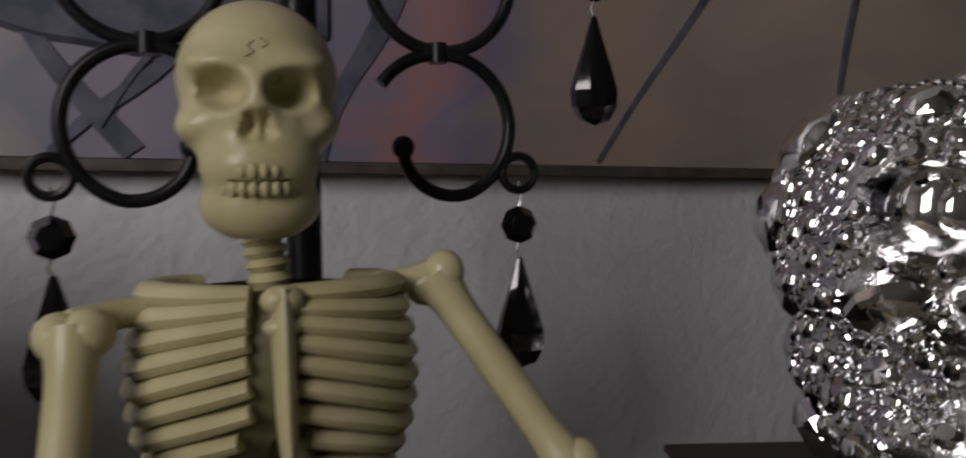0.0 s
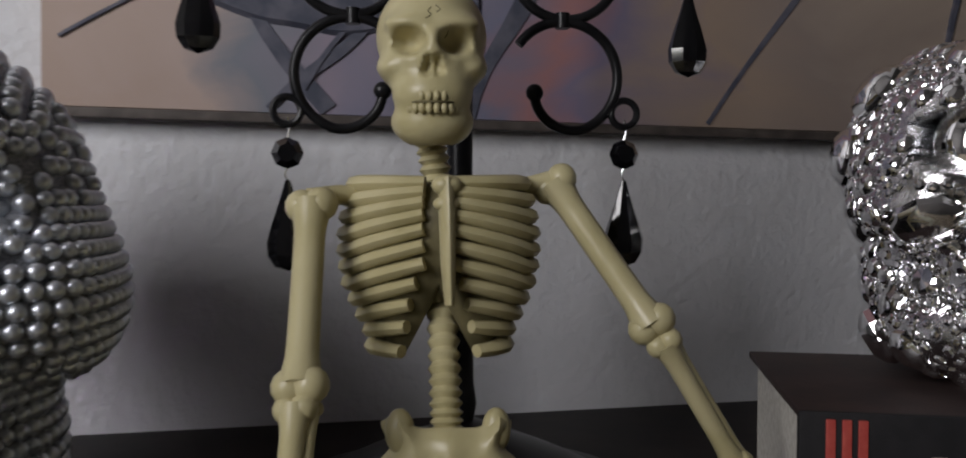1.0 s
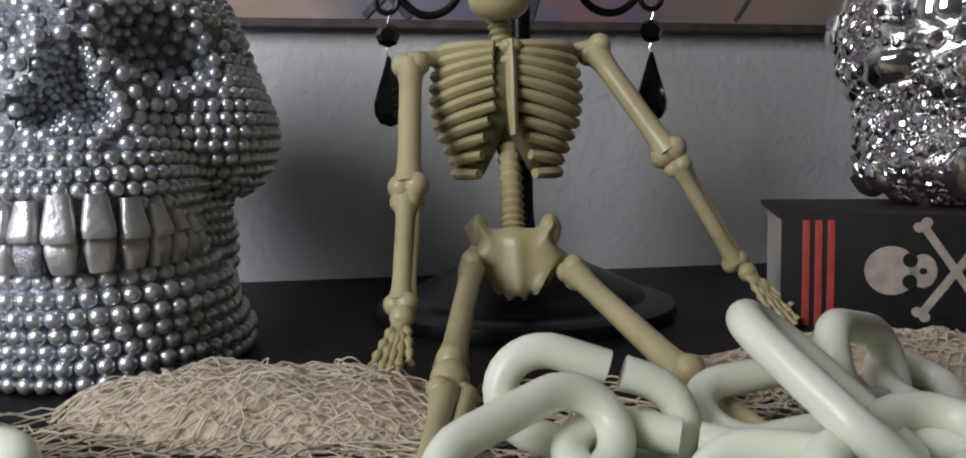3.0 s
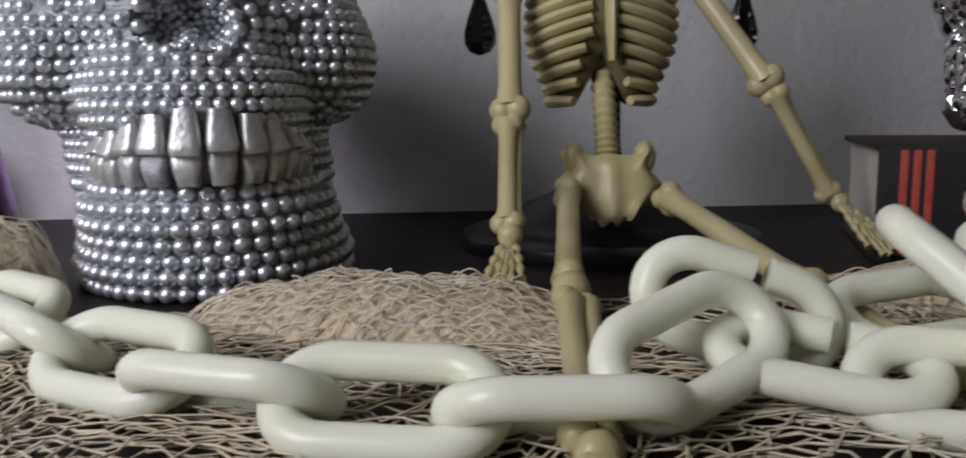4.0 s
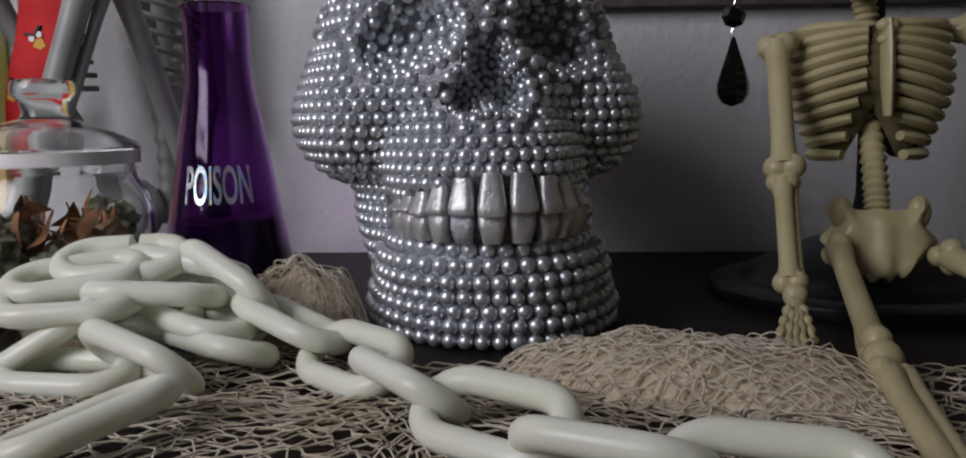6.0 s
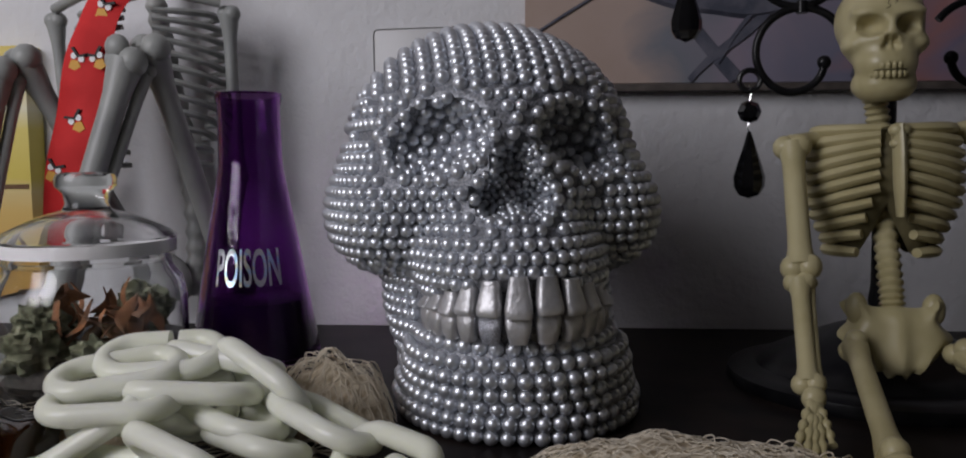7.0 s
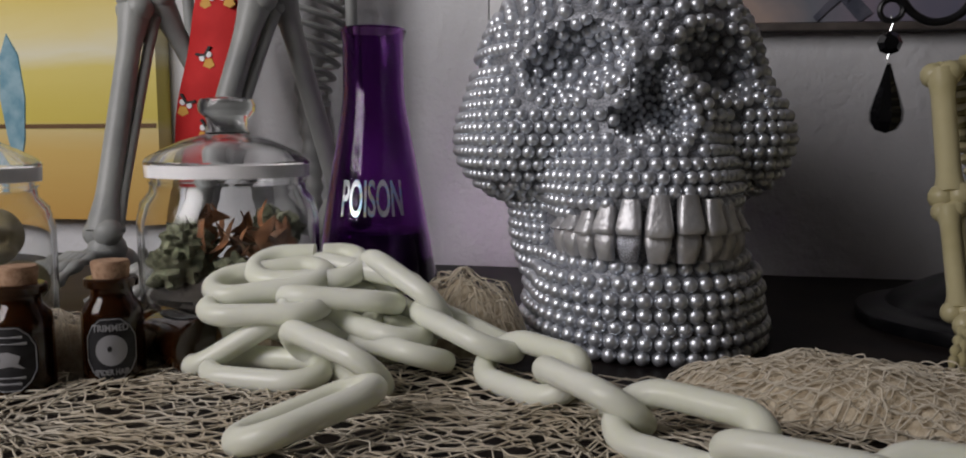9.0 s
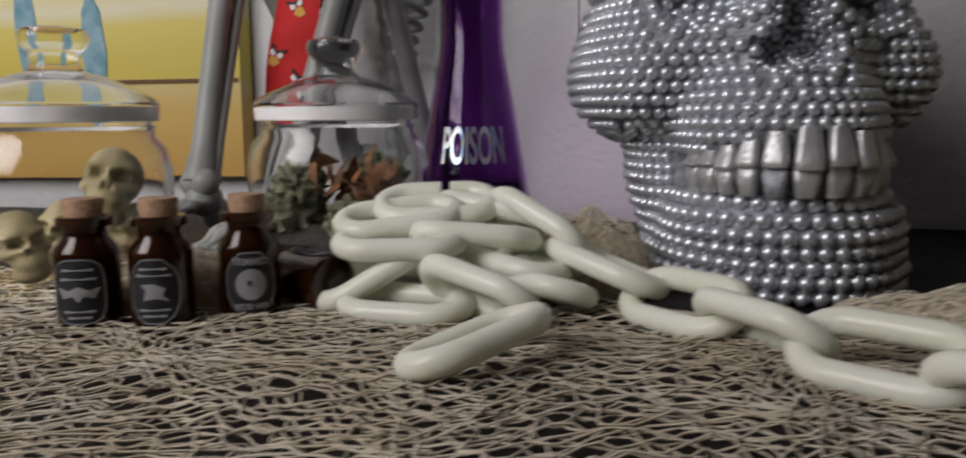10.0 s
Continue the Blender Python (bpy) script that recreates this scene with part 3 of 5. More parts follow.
    for k, (p, r) in enumerate(kept):
        r *= 0.95 + 0.09 * ((k * 7919) % 13) / 13
        if k in single:
            b = new("bead", bead_me)
            b.parent = s
            b.location, b.scale = p * size, (r, r, r)
        else:
            rest.add((uv * r + p) * size, uf)
    tagged(part("bead_crust", rest, PEARL, s, "rows of small silver beads", 180), kind="stuff")
    # two rows of teeth: the upper ones flare out over the lower
    edges = [-84, -70, -57, -45, -32, -17, 0, 17, 32, 45, 57, 70, 84]
    for row in range(2):
        for i in range(12):
            a0, a1 = radians(edges[i]), radians(edges[i + 1])
            a = (a0 + a1) / 2
            ex, ey = (0.207, 0.262) if row == 0 else (0.200, 0.250)
            c = np.array([ex * math.sin(a) + 0.016, -0.142 - ey * math.cos(a)])
            out = np.array([math.sin(a) * ey, -math.cos(a) * ex])
            out /= np.linalg.norm(out)
            side = np.array([-out[1], out[0]])
            wid = 0.5 * math.hypot(ex * (math.sin(a1) - math.sin(a0)), ey * (math.cos(a1) - math.cos(a0)))
            u2 = math.sin(a) ** 2
            uneven = 0.004 * math.sin(i * 2.3 + row)
            root, tip = (0.390 - 0.070 * u2, 0.303 + uneven - 0.006 * u2) if row == 0 else (0.240, 0.304 + uneven - 0.006 * u2)
            rows = []
            for k, f in enumerate(np.linspace(0, 1, 9)):
                zz = root + (tip - root) * f
                ww = wid * (0.66 + 0.32 * min(1, f * 1.4) - 0.05 * (k == 8))
                fore = (0.002 + 0.022 * f ** 1.3 - 0.007 * (k == 8)) if row == 0 else (0.004 + 0.013 * math.sin(math.pi * (0.1 + 0.72 * f)))
                ring = []
                for q in np.linspace(0, 2 * np.pi, 14, endpoint=False):
                    u = np.sign(math.cos(q)) * abs(math.cos(q)) ** 0.55 * ww
                    v = np.sign(math.sin(q)) * abs(math.sin(q)) ** 0.6 * 0.016 + fore
                    ring.append((c[0] + side[0] * u + out[0] * v, c[1] + side[1] * u + out[1] * v, zz))
                rows.append(ring)
            g = Geo().grid(rows, close_v=True)
            g.f += [tuple(range(14)), tuple(range(112, 126))]
            g.m += [0, 0]
            odd = row == 1 and i == 4
            part("tooth", g.move(Matrix.Scale(size, 4)), GLITTER if odd else TOOTH, s, "glittery silver tooth" if odd else "silver painted tooth", 50)


pearl_skull()


# ---- skeletons ----
def bone(g, a, b, r, knob=1.7, seg=10, bow=(0, 0, 0)):
    a, b = np.array(a, float), np.array(b, float)
    s = np.linspace(0, 1, 15)
    mid = np.array(bow, float)
    pts = a + np.outer(s, b - a) + np.outer(np.sin(np.pi * s), mid)
    rad = r * (1 + (knob - 1) * (np.exp(-(s / 0.10) ** 2) + np.exp(-((1 - s) / 0.10) ** 2)))
    g.tube(pts, rad, seg)
    L = b - a
    side = np.cross(L, (0.3, 1, 0.2))
    side /= np.linalg.norm(side)
    for end in (a, b):
        for k in (-1, 1):
            g.ball(end + side * r * 0.65 * k, r * knob * 0.85, 10, 7)


def ribs(g, c, wide, deep, z0, z1, r, n=11, turned=0.0, gap=0.12, drop=0.4, opening=1.35, sink=1.1):
    """Pairs of ribs round an axis at c, from z0 down to z1."""
    ca, sa = math.cos(turned), math.sin(turned)
    for side in (-1, 1):
        for i in range(n):
            s = i / (n - 1)
            w = wide * (0.80 + 0.2 * math.sin(math.pi * min(1, 0.15 + s * 0.95))) * (1 - 0.12 * max(0, s - 0.6) / 0.4)
            dp = deep * (0.78 + 0.22 * math.sin(math.pi * min(1, 0.1 + s)))
            zo = z0 + (z1 - z0) * s
            zi = zo + (z0 - z1) * drop * s * (1 - s) * 0.9
            start = gap + max(0, s - 0.6) * opening
            pts = []
            for a in np.linspace(start, 2.6, 16):
                k = min(1, (a - start) / sink)
                x, y = side * w * math.sin(a) if a < 1.57 else side * w * (0.35 + 0.65 * math.sin(a)), -dp * math.cos(a)
                pts.append((c[0] + x * ca - y * sa, c[1] + x * sa + y * ca, zi + (zo - zi) * k))
            g.tube(pts, [r * (0.75 + 0.35 * math.sin(math.pi * q)) for q in np.linspace(0.08, 0.92, 16)], 8, flat=0.75)


def hand(g, wrist, tip, across, r, n=5):
    wrist, tip, across = (np.array(v, float) for v in (wrist, tip, across))
    L = tip - wrist
    g.ball(wrist + L * 0.12, (r * 2.2, r * 1.8, r * 2.2), 10, 7)
    for i in range(n):
        off = across * (i - (n - 1) / 2)
        end = tip + off * 1.0 - L * (0.22 if i in (0, n - 1) else 0.04 * abs(i - 2))
        s = np.linspace(0, 1, 22)
        pts = wrist + L * 0.05 + np.outer(s, end - wrist - L * 0.05) + np.outer(np.sin(s * np.pi * 0.6), off * 0.25)
        g.tube(pts, [r * (0.85 + 0.28 * math.cos(s_ * 2 * np.pi * 5)) * (1 - 0.25 * s_) for s_ in s], 8)


def small_head(g, m, height, slot_dark=1, slot_bone=0):
    field = skull_field(SMALL_SKULL)
    h = star(field, (0, -0.05, 0.5), 150, 120)
    sc = m @ Matrix.Scale(height, 4)
    g.slot = slot_bone
    g.add([sc @ Vector(p) for p in h.v], h.f)
    for row, z in enumerate((0.285, 0.215)):
        for i in range(8):
            a = radians(-56 + 16 * i)
            p = Vector((0.155 * math.sin(a), -0.225 - 0.16 * math.cos(a), z))
            g.ball(sc @ p, height * np.array((0.022, 0.022, 0.034)), 8, 6)
    g.slot = slot_dark
    mouth = [sc @ Vector((0.172 * math.sin(a), -0.222 - 0.168 * math.cos(a), 0.25)) for a in np.linspace(-1.1, 1.1, 14)]
    g.tube(mouth, height * 0.008, 6)
    for line in ([(-0.02, 0.93), (-0.07, 0.87), (-0.02, 0.83), (-0.10, 0.79)], [(0.05, 0.96), (0.12, 0.90), (0.06, 0.86)], [(0.25, 0.74), (0.30, 0.70), (0.26, 0.66)]):
        way = np.array([(x, -0.8, (z - 0.6) * 1.6) for x, z in line])
        way /= np.linalg.norm(way, axis=1)[:, None]
        P, ok = reach(field, np.array([0, 0, 0.6]), way)
        g.tube([sc @ Vector(p) for p in bent(P, 12)], height * 0.0035, 5)
    g.slot = slot_bone


def spine(g, pts, r, n):
    c = bent(pts, n * 4)
    g.tube(c, [r * (1 + 0.14 * math.cos(i * np.pi / 2)) for i in range(len(c))], 12, flat=0.85)


def olive_skeleton():
    g = Geo()
    turn = radians(-8)
    small_head(g, pose(0.2055, 0.106, 0.1665, 4, 0, -6), 0.0660)
    spine(g, [(0.205, 0.112, 0.172), (0.208, 0.112, 0.152), (0.209, 0.112, 0.12), (0.209, 0.1, 0.09), (0.2085, 0.09, 0.066), (0.2085, 0.086, 0.05)], 0.0070, 26)
    # sternum
    g.tube([(0.208, 0.0835, 0.152), (0.208, 0.081, 0.14), (0.208, 0.0785, 0.12), (0.2085, 0.078, 0.105)], [0.0062, 0.0066, 0.0058, 0.004], 12, flat=0.5)
    g.ball((0.208, 0.081, 0.150), (0.006, 0.004, 0.004))
    g.ball((0.208, 0.0805, 0.143), (0.0055, 0.004, 0.003))
    ribs(g, (0.2085, 0.108), 0.0375, 0.027, 0.151, 0.0850, 0.0043, 11, turn, 0.15, 0.62, 1.1, 1.0)
    # inner chest shell: groove wash and the shade between ribs, both as dark colour
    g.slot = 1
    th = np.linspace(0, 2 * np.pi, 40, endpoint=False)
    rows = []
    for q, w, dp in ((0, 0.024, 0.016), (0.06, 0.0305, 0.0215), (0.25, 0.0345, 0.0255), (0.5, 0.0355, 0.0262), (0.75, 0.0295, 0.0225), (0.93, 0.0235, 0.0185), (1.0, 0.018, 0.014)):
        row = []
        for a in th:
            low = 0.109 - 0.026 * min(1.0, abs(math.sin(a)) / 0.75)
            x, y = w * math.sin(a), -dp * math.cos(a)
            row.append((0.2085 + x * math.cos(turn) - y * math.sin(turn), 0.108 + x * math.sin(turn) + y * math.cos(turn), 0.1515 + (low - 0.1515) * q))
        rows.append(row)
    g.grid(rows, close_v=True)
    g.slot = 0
    # pelvis: a flared plate with two knobs above and a notched lower edge
    shell = []
    for back in (0, 1):
        rows = []
        for v in np.linspace(0, 1, 15):
            row = []
            for u in np.linspace(-1, 1, 25):
                k = abs(u)
                hi = 0.0575 + 0.0065 * math.exp(-((k - 0.78) / 0.20) ** 2) - 0.002 * k
                lo = 0.0190 + 0.0105 * k ** 1.4 + 0.0035 * math.exp(-(k / 0.10) ** 2) + 0.0012 * math.sin(k * 19)
                w = 0.0255 - 0.004 * math.exp(-((v - 0.30) / 0.16) ** 2) + 0.0025 * math.exp(-((v - 0.58) / 0.14) ** 2) - 0.0085 * max(0, v - 0.66) / 0.34
                z = hi + (lo - hi) * v
                fold = 0.0045 * math.exp(-((k - 0.78) / 0.24) ** 2) * (1 - v) + 0.005 * v * (1 - k) + 0.0015 * math.cos(k * 11) * v
                thick = 0.0060 * (1 - 0.9 * max(k ** 6, (2 * v - 1) ** 6))
                row.append((0.2085 + w * u, 0.081 - 0.004 * u - fold + (thick if back else -thick) + 0.010 * k * k * (1 - v), z))
            rows.append(row)
        shell.append(rows)
    for rows in shell:
        g.grid(rows)
    rim = [[r[0] for r in rows] + rows[-1] + [r[-1] for r in reversed(rows)] + list(reversed(rows[0])) for rows in shell]
    g.grid(rim, close_v=True)
    for k, x, y in ((-1, 0.1900, 0.0885), (1, 0.2270, 0.0835)):
        g.ball((x, y - 0.002, 0.0555), (0.0058, 0.0055, 0.0088), 14, 10)
        g.ball((x + 0.0065 * k, y - 0.012, 0.0345), (0.0055, 0.006, 0.0055), 12, 8)
    # left arm hanging, right arm out to the side
    bone(g, (0.1575, 0.094, 0.1425), (0.154, 0.058, 0.081), 0.0058, 1.35)
    g.tube([(0.157, 0.095, 0.1445), (0.168, 0.102, 0.1465), (0.178, 0.106, 0.1455)], [0.0048, 0.0042, 0.004], 10)
    bone(g, (0.1525, 0.055, 0.074), (0.1485, 0.020, 0.031), 0.0044, 1.4)
    bone(g, (0.1575, 0.057, 0.073), (0.1525, 0.022, 0.032), 0.0026, 1.3)
    hand(g, (0.150, 0.017, 0.029), (0.142, -0.018, 0.0065), (0.0031, 0.0007, 0.0), 0.0026)
    bone(g, (0.2575, 0.108, 0.151), (0.291, 0.083, 0.0945), 0.0058, 1.35)
    g.tube([(0.2575, 0.108, 0.1525), (0.248, 0.109, 0.1505), (0.238, 0.109, 0.149)], [0.0048, 0.0042, 0.004], 10)
    bone(g, (0.2955, 0.081, 0.087), (0.328, 0.083, 0.035), 0.0042, 1.4)
    bone(g, (0.300, 0.083, 0.087), (0.332, 0.084, 0.036), 0.0025, 1.3)
    hand(g, (0.331, 0.082, 0.033), (0.347, 0.052, 0.006), (0.0028, 0.0016, 0.0008), 0.0024)
    # legs along the table
    bone(g, (0.1845, 0.070, 0.038), (0.1665, -0.036, 0.016), 0.0054, 1.3)
    g.ball((0.1655, -0.047, 0.0145), (0.0075, 0.0085, 0.008), 12, 8)
    bone(g, (0.163, -0.058, 0.0125), (0.148, -0.165, 0.0065), 0.0042, 1.4)
    bone(g, (0.171, -0.056, 0.0115), (0.153, -0.165, 0.006), 0.003, 1.3)
    hand(g, (0.1495, -0.168, 0.0075), (0.146, -0.21, 0.005), (0.0036, 0, 0), 0.0026)
    bone(g, (0.2355, 0.062, 0.0355), (0.2475, -0.068, 0.0165), 0.0054, 1.3)
    bone(g, (0.2485, -0.082, 0.0145), (0.261, -0.19, 0.008), 0.0045, 1.4)
    hand(g, (0.2615, -0.193, 0.0085), (0.268, -0.23, 0.006), (0.0036, 0, 0), 0.0026)
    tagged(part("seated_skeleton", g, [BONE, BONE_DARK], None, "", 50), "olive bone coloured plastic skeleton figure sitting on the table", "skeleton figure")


olive_skeleton()


def grey_skeleton():
    g = Geo()
    # spine, ribs, collarbones, pelvis
    spine(g, [(-0.280, 0.275, 0.03), (-0.282, 0.285, 0.09), (-0.292, 0.288, 0.17), (-0.304, 0.282, 0.25), (-0.308, 0.275, 0.30)], 0.0090, 18)
    ribs(g, (-0.300, 0.258), 0.058, 0.036, 0.258, 0.140, 0.0034, 12, radians(12), 0.2, 0.5)
    for k in (-1, 1):
        g.tube(bent([(-0.308, 0.232, 0.268), (-0.308 + 0.03 * k, 0.232, 0.272), (-0.308 + 0.070 * k, 0.252, 0.266)], 12), 0.0042, 8)
        bone(g, (-0.308 + 0.074 * k, 0.258, 0.258), (-0.308 + 0.072 * k, 0.268, 0.13), 0.005, 1.6)
        bone(g, (-0.308 + 0.072 * k, 0.268, 0.122), (-0.308 + 0.078 * k, 0.225, 0.02), 0.004, 1.5)
        g.ball((-0.272 + 0.028 * k, 0.262, 0.042), (0.024, 0.016, 0.026), 12, 8)
    small_head(g, pose(-0.308, 0.262, 0.302, 0, 0, 8), 0.085)
    # knees drawn up
    for knee, hip, ankle, toe in (((-0.378, 0.188, 0.218), (-0.305, 0.258, 0.045), (-0.3755, 0.130, 0.043), (-0.392, 0.055, 0.006)),
                                  ((-0.268, 0.172, 0.2205), (-0.240, 0.255, 0.045), (-0.306, 0.128, 0.043), (-0.318, 0.055, 0.006))):
        k = np.array(knee)
        bone(g, k + (0, -0.006, -0.010), ankle, 0.0085, 1.45, 12)
        bone(g, k + (0.009, 0.004, -0.016), np.array(ankle) + (0.007, 0.006, 0.002), 0.0042, 1.3)
        bone(g, k + (0.010, 0.008, 0.0), hip, 0.0078, 1.6, 12)
        g.ball(k + (-0.004, -0.010, -0.001), (0.0085, 0.007, 0.009), 12, 8)
        a, t = np.array(ankle), np.array(toe)
        g.ball(a + (0, 0.004, -0.012), (0.013, 0.015, 0.013), 12, 8)
        g.ball(a + (0, 0.018, -0.024), (0.011, 0.016, 0.012), 12, 8)
        for i in range(5):
            off = np.array((0.0085 * (i - 2), 0.004 * abs(i - 1.5), 0))
            s = np.linspace(0, 1, 20)
            base = a + (0.003 * (i - 2), -0.004, -0.014)
            pts = base + np.outer(s, t + off - base) + np.outer(np.sin(np.pi * s), (0, 0, 0.006))
            g.tube(pts, [0.0044 * (0.85 + 0.25 * math.cos(q * 2 * np.pi * 4)) for q in s], 8)
    tagged(part("sitting_skeleton", g, [GREYBONE, GREYBONE_DARK], None, "", 50), "large grey plastic skeleton figure sitting with knees drawn up", "skeleton figure")


grey_skeleton()


def tie():
    t = thing("necktie", pose(0, 0, 0), "red satin necktie with small yellow, white and black shapes", "necktie")
    line = bent([(-0.301, 0.216, 0.272), (-0.311, 0.210, 0.255), (-0.320, 0.205, 0.225), (-0.328, 0.201, 0.18), (-0.335, 0.198, 0.135), (-0.340, 0.196, 0.085)], 26)
    rows = []
    for i, p in enumerate(line):
        w = 0.0145 + 0.0065 * i / 25
        wave = 0.0015 * math.sin(i * 0.7)
        ring = [(p[0] + w * u, p[1] + wave * u + v, p[2] - 0.10 * w * u) for u, v in
                ((-1, 0), (-0.6, -0.0022), (0, -0.0026), (0.6, -0.0018), (1, 0), (0.6, 0.0022), (-0.6, 0.0022))]
        rows.append(ring)
    g = Geo().grid(rows, close_v=True)
    g.f += [tuple(range(7)), tuple(25 * 7 + j for j in range(7))]
    g.m += [0, 0]
    part("blade", g, REDCLOTH, t, "hanging red tie blade")
    part("knot_loop", Geo().tube(bent([(-0.305, 0.217, 0.266), (-0.302, 0.215, 0.281), (-0.291, 0.220, 0.290), (-0.276, 0.230, 0.286), (-0.266, 0.244, 0.278)], 18),
                                 [0.010, 0.0115, 0.0118, 0.0115, 0.011, 0.0105, 0.010, 0.0098, 0.0096, 0.009, 0.0085, 0.008, 0.0078, 0.0072, 0.0065, 0.006, 0.005, 0.004], 12, flat=0.7), REDCLOTH, t, "folded red loop round the collarbone")
    for i, (f, u, flip) in enumerate(((0.22, 0.2, 1), (0.44, 0.75, -1), (0.47, -0.45, 1), (0.66, 0.1, -1), (0.82, -0.75, 1), (0.90, 0.45, 1))):
        p = line[int(f * 25)]
        w = 0.0145 + 0.0065 * f
        c = np.array((p[0] + w * u * 0.8, p[1] - 0.0034, p[2]))
        tilt = pose(*c, 0, 25 * flip, 0)

        def patch(nm, pts, mat, lift):
            gg = Geo()
            gg.grid([[tilt @ Vector((a * flip, 0.0012, b)) for a, b in pts], [tilt @ Vector((a * flip, -lift, b)) for a, b in pts]], close_v=True)
            gg.f.append(tuple(len(pts) + j for j in range(len(pts))))
            gg.m.append(0)
            part(nm, gg, mat, t)
        patch("yellow_patch", [(-0.004, -0.007), (0.001, -0.0075), (0.005, -0.003), (0.001, 0.0005), (-0.004, -0.001)], YELLOW, 0.0002)
        for k in (-1, 1):
            patch("white_patch", [(0.0032 * k + 0.0024 * math.cos(q), 0.0025 + 0.0024 * math.sin(q)) for q in np.linspace(0, 2 * np.pi, 10, endpoint=False)], WHITE, 0.0004)
        patch("black_patch", [(-0.0075, 0.007), (-0.006, 0.0085), (0.0, 0.0045), (0.006, 0.0085), (0.0075, 0.007), (0.0, 0.0025)], BLACK, 0.0006)


tie()


# ---- candelabra ----
def candelabra():
    c = thing("candelabra", pose(0.2230, 0.146, 0), "black wrought iron scroll stand hung with black glass drops", "candelabra")
    ax = (0.1555, -0.010)
    ux = np.array((ax[0], ax[1])) / math.hypot(*ax)

    def at(u, z, y=0.0):
        return np.array((ux[0] * u - ux[1] * y, ux[1] * u + ux[0] * y, z))
    part("base", Geo().lathe([(0, 0), (0.088, 0), (0.0895, 0.003), (0.0885, 0.0075), (0.084, 0.009), (0.080, 0.0095), (0.072, 0.0105), (0.069, 0.0145), (0.062, 0.018), (0.05, 0.024), (0.034, 0.031), (0.018, 0.037), (0.009, 0.042), (0, 0.043)], seg=64), IRON, c, "stepped round iron base")
    part("post", Geo().lathe([(0.0045, 0.035), (0.0075, 0.05), (0.0062, 0.06), (0.0058, 0.12), (0.0062, 0.2), (0.006, 0.42), (0.009, 0.425), (0.009, 0.435), (0.0, 0.437)], seg=20), IRON, c)
    for k in (-1, 1):
        def scroll(cu, cz, r, a0, a1, end, n=40):
            pts = []
            for s in np.linspace(0, 1, n):
                a = a0 + (a1 - a0) * s
                rr = r * (1 - end * max(0, s - 0.72) ** 1.3)
                pts.append(at(k * (cu + rr * math.cos(a)), cz + rr * math.sin(a)))
            return pts
        p1 = scroll(0.0485, 0.2010, 0.0257, radians(145), radians(-152), 2.1)
        part("scroll", Geo().tube(p1, 0.0024, 10), IRON, c)
        part("scroll_tip", Geo().ball(p1[-1], (0.0042, 0.0036, 0.0042), 12, 8), IRON, c)
        p2 = scroll(0.0495, 0.2530, 0.0255, radians(-215), radians(110), 1.4)
        part("scroll", Geo().tube(p2, 0.0024, 10), IRON, c)
        p3 = bent([at(k * 0.006, 0.305), at(k * 0.04, 0.325), at(k * 0.09, 0.315), at(k * 0.112, 0.29), at(k * (0.1155 if k < 0 else 0.1085), 0.2775 if k < 0 else 0.2705)], 24)
        part("arm", Geo().tube(p3, 0.0024, 10), IRON, c)
        part("collar", Geo().tube([at(k * 0.048, 0.2235), at(k * 0.048, 0.2305)], 0.0034, 10), IRON, c, "small black joining collar")
        for nm, hang_u, top, size, ring in (("low", 0.0775, 0.1865, 1.0, True), ("high", 0.1155 if k < 0 else 0.1085, 0.283 if k < 0 else 0.276, 1.0, False)):
            if ring:
                th = np.linspace(0, 2 * np.pi, 24, endpoint=False)
                part("ring", Geo().tube([at(k * hang_u + 0.0062 * math.cos(a), top - 0.002 + 0.0062 * math.sin(a)) for a in th], 0.0017, 8, closed=True), IRON, c)
            z = top - 0.0085
            part("wire_link", Geo().tube([at(k * hang_u, z + 0.0035), at(k * hang_u + 0.0014, z - 0.0005), at(k * hang_u, z - 0.006)], 0.0005, 6), WIRE, c, "thin bright wire")
            oct_z = z - 0.0125
            part("bead_disc", Geo().lathe([(0, -0.0042), (0.0042, -0.0042), (0.0072, 0), (0.0042, 0.0042), (0, 0.0042)], seg=8).move(pose(*at(k * hang_u, oct_z), 90, 0, 0)), JET, c, "faceted black glass disc", 12)
            part("wire_link", Geo().tube([at(k * hang_u, oct_z - 0.006), at(k * hang_u - 0.0013, oct_z - 0.0095), at(k * hang_u, oct_z - 0.013)], 0.0005, 6), WIRE, c, "thin bright wire")
            dz = oct_z - 0.0115
            prof = [(0.0, 0), (0.0012, -0.001), (0.0042, -0.011), (0.0075, -0.0205), (0.0098, -0.0285), (0.0094, -0.0345), (0.0062, -0.0395), (0.0, -0.0415)]
            g = Geo().lathe([(r * size, z_ * size) for r, z_ in prof], seg=9)
            g.v = [(x, y_ * 0.62, z_) for x, y_, z_ in g.v]
            part("glass_drop", g.move(pose(*at(k * hang_u, dz))), JET, c, "faceted black glass teardrop", 10)


candelabra()


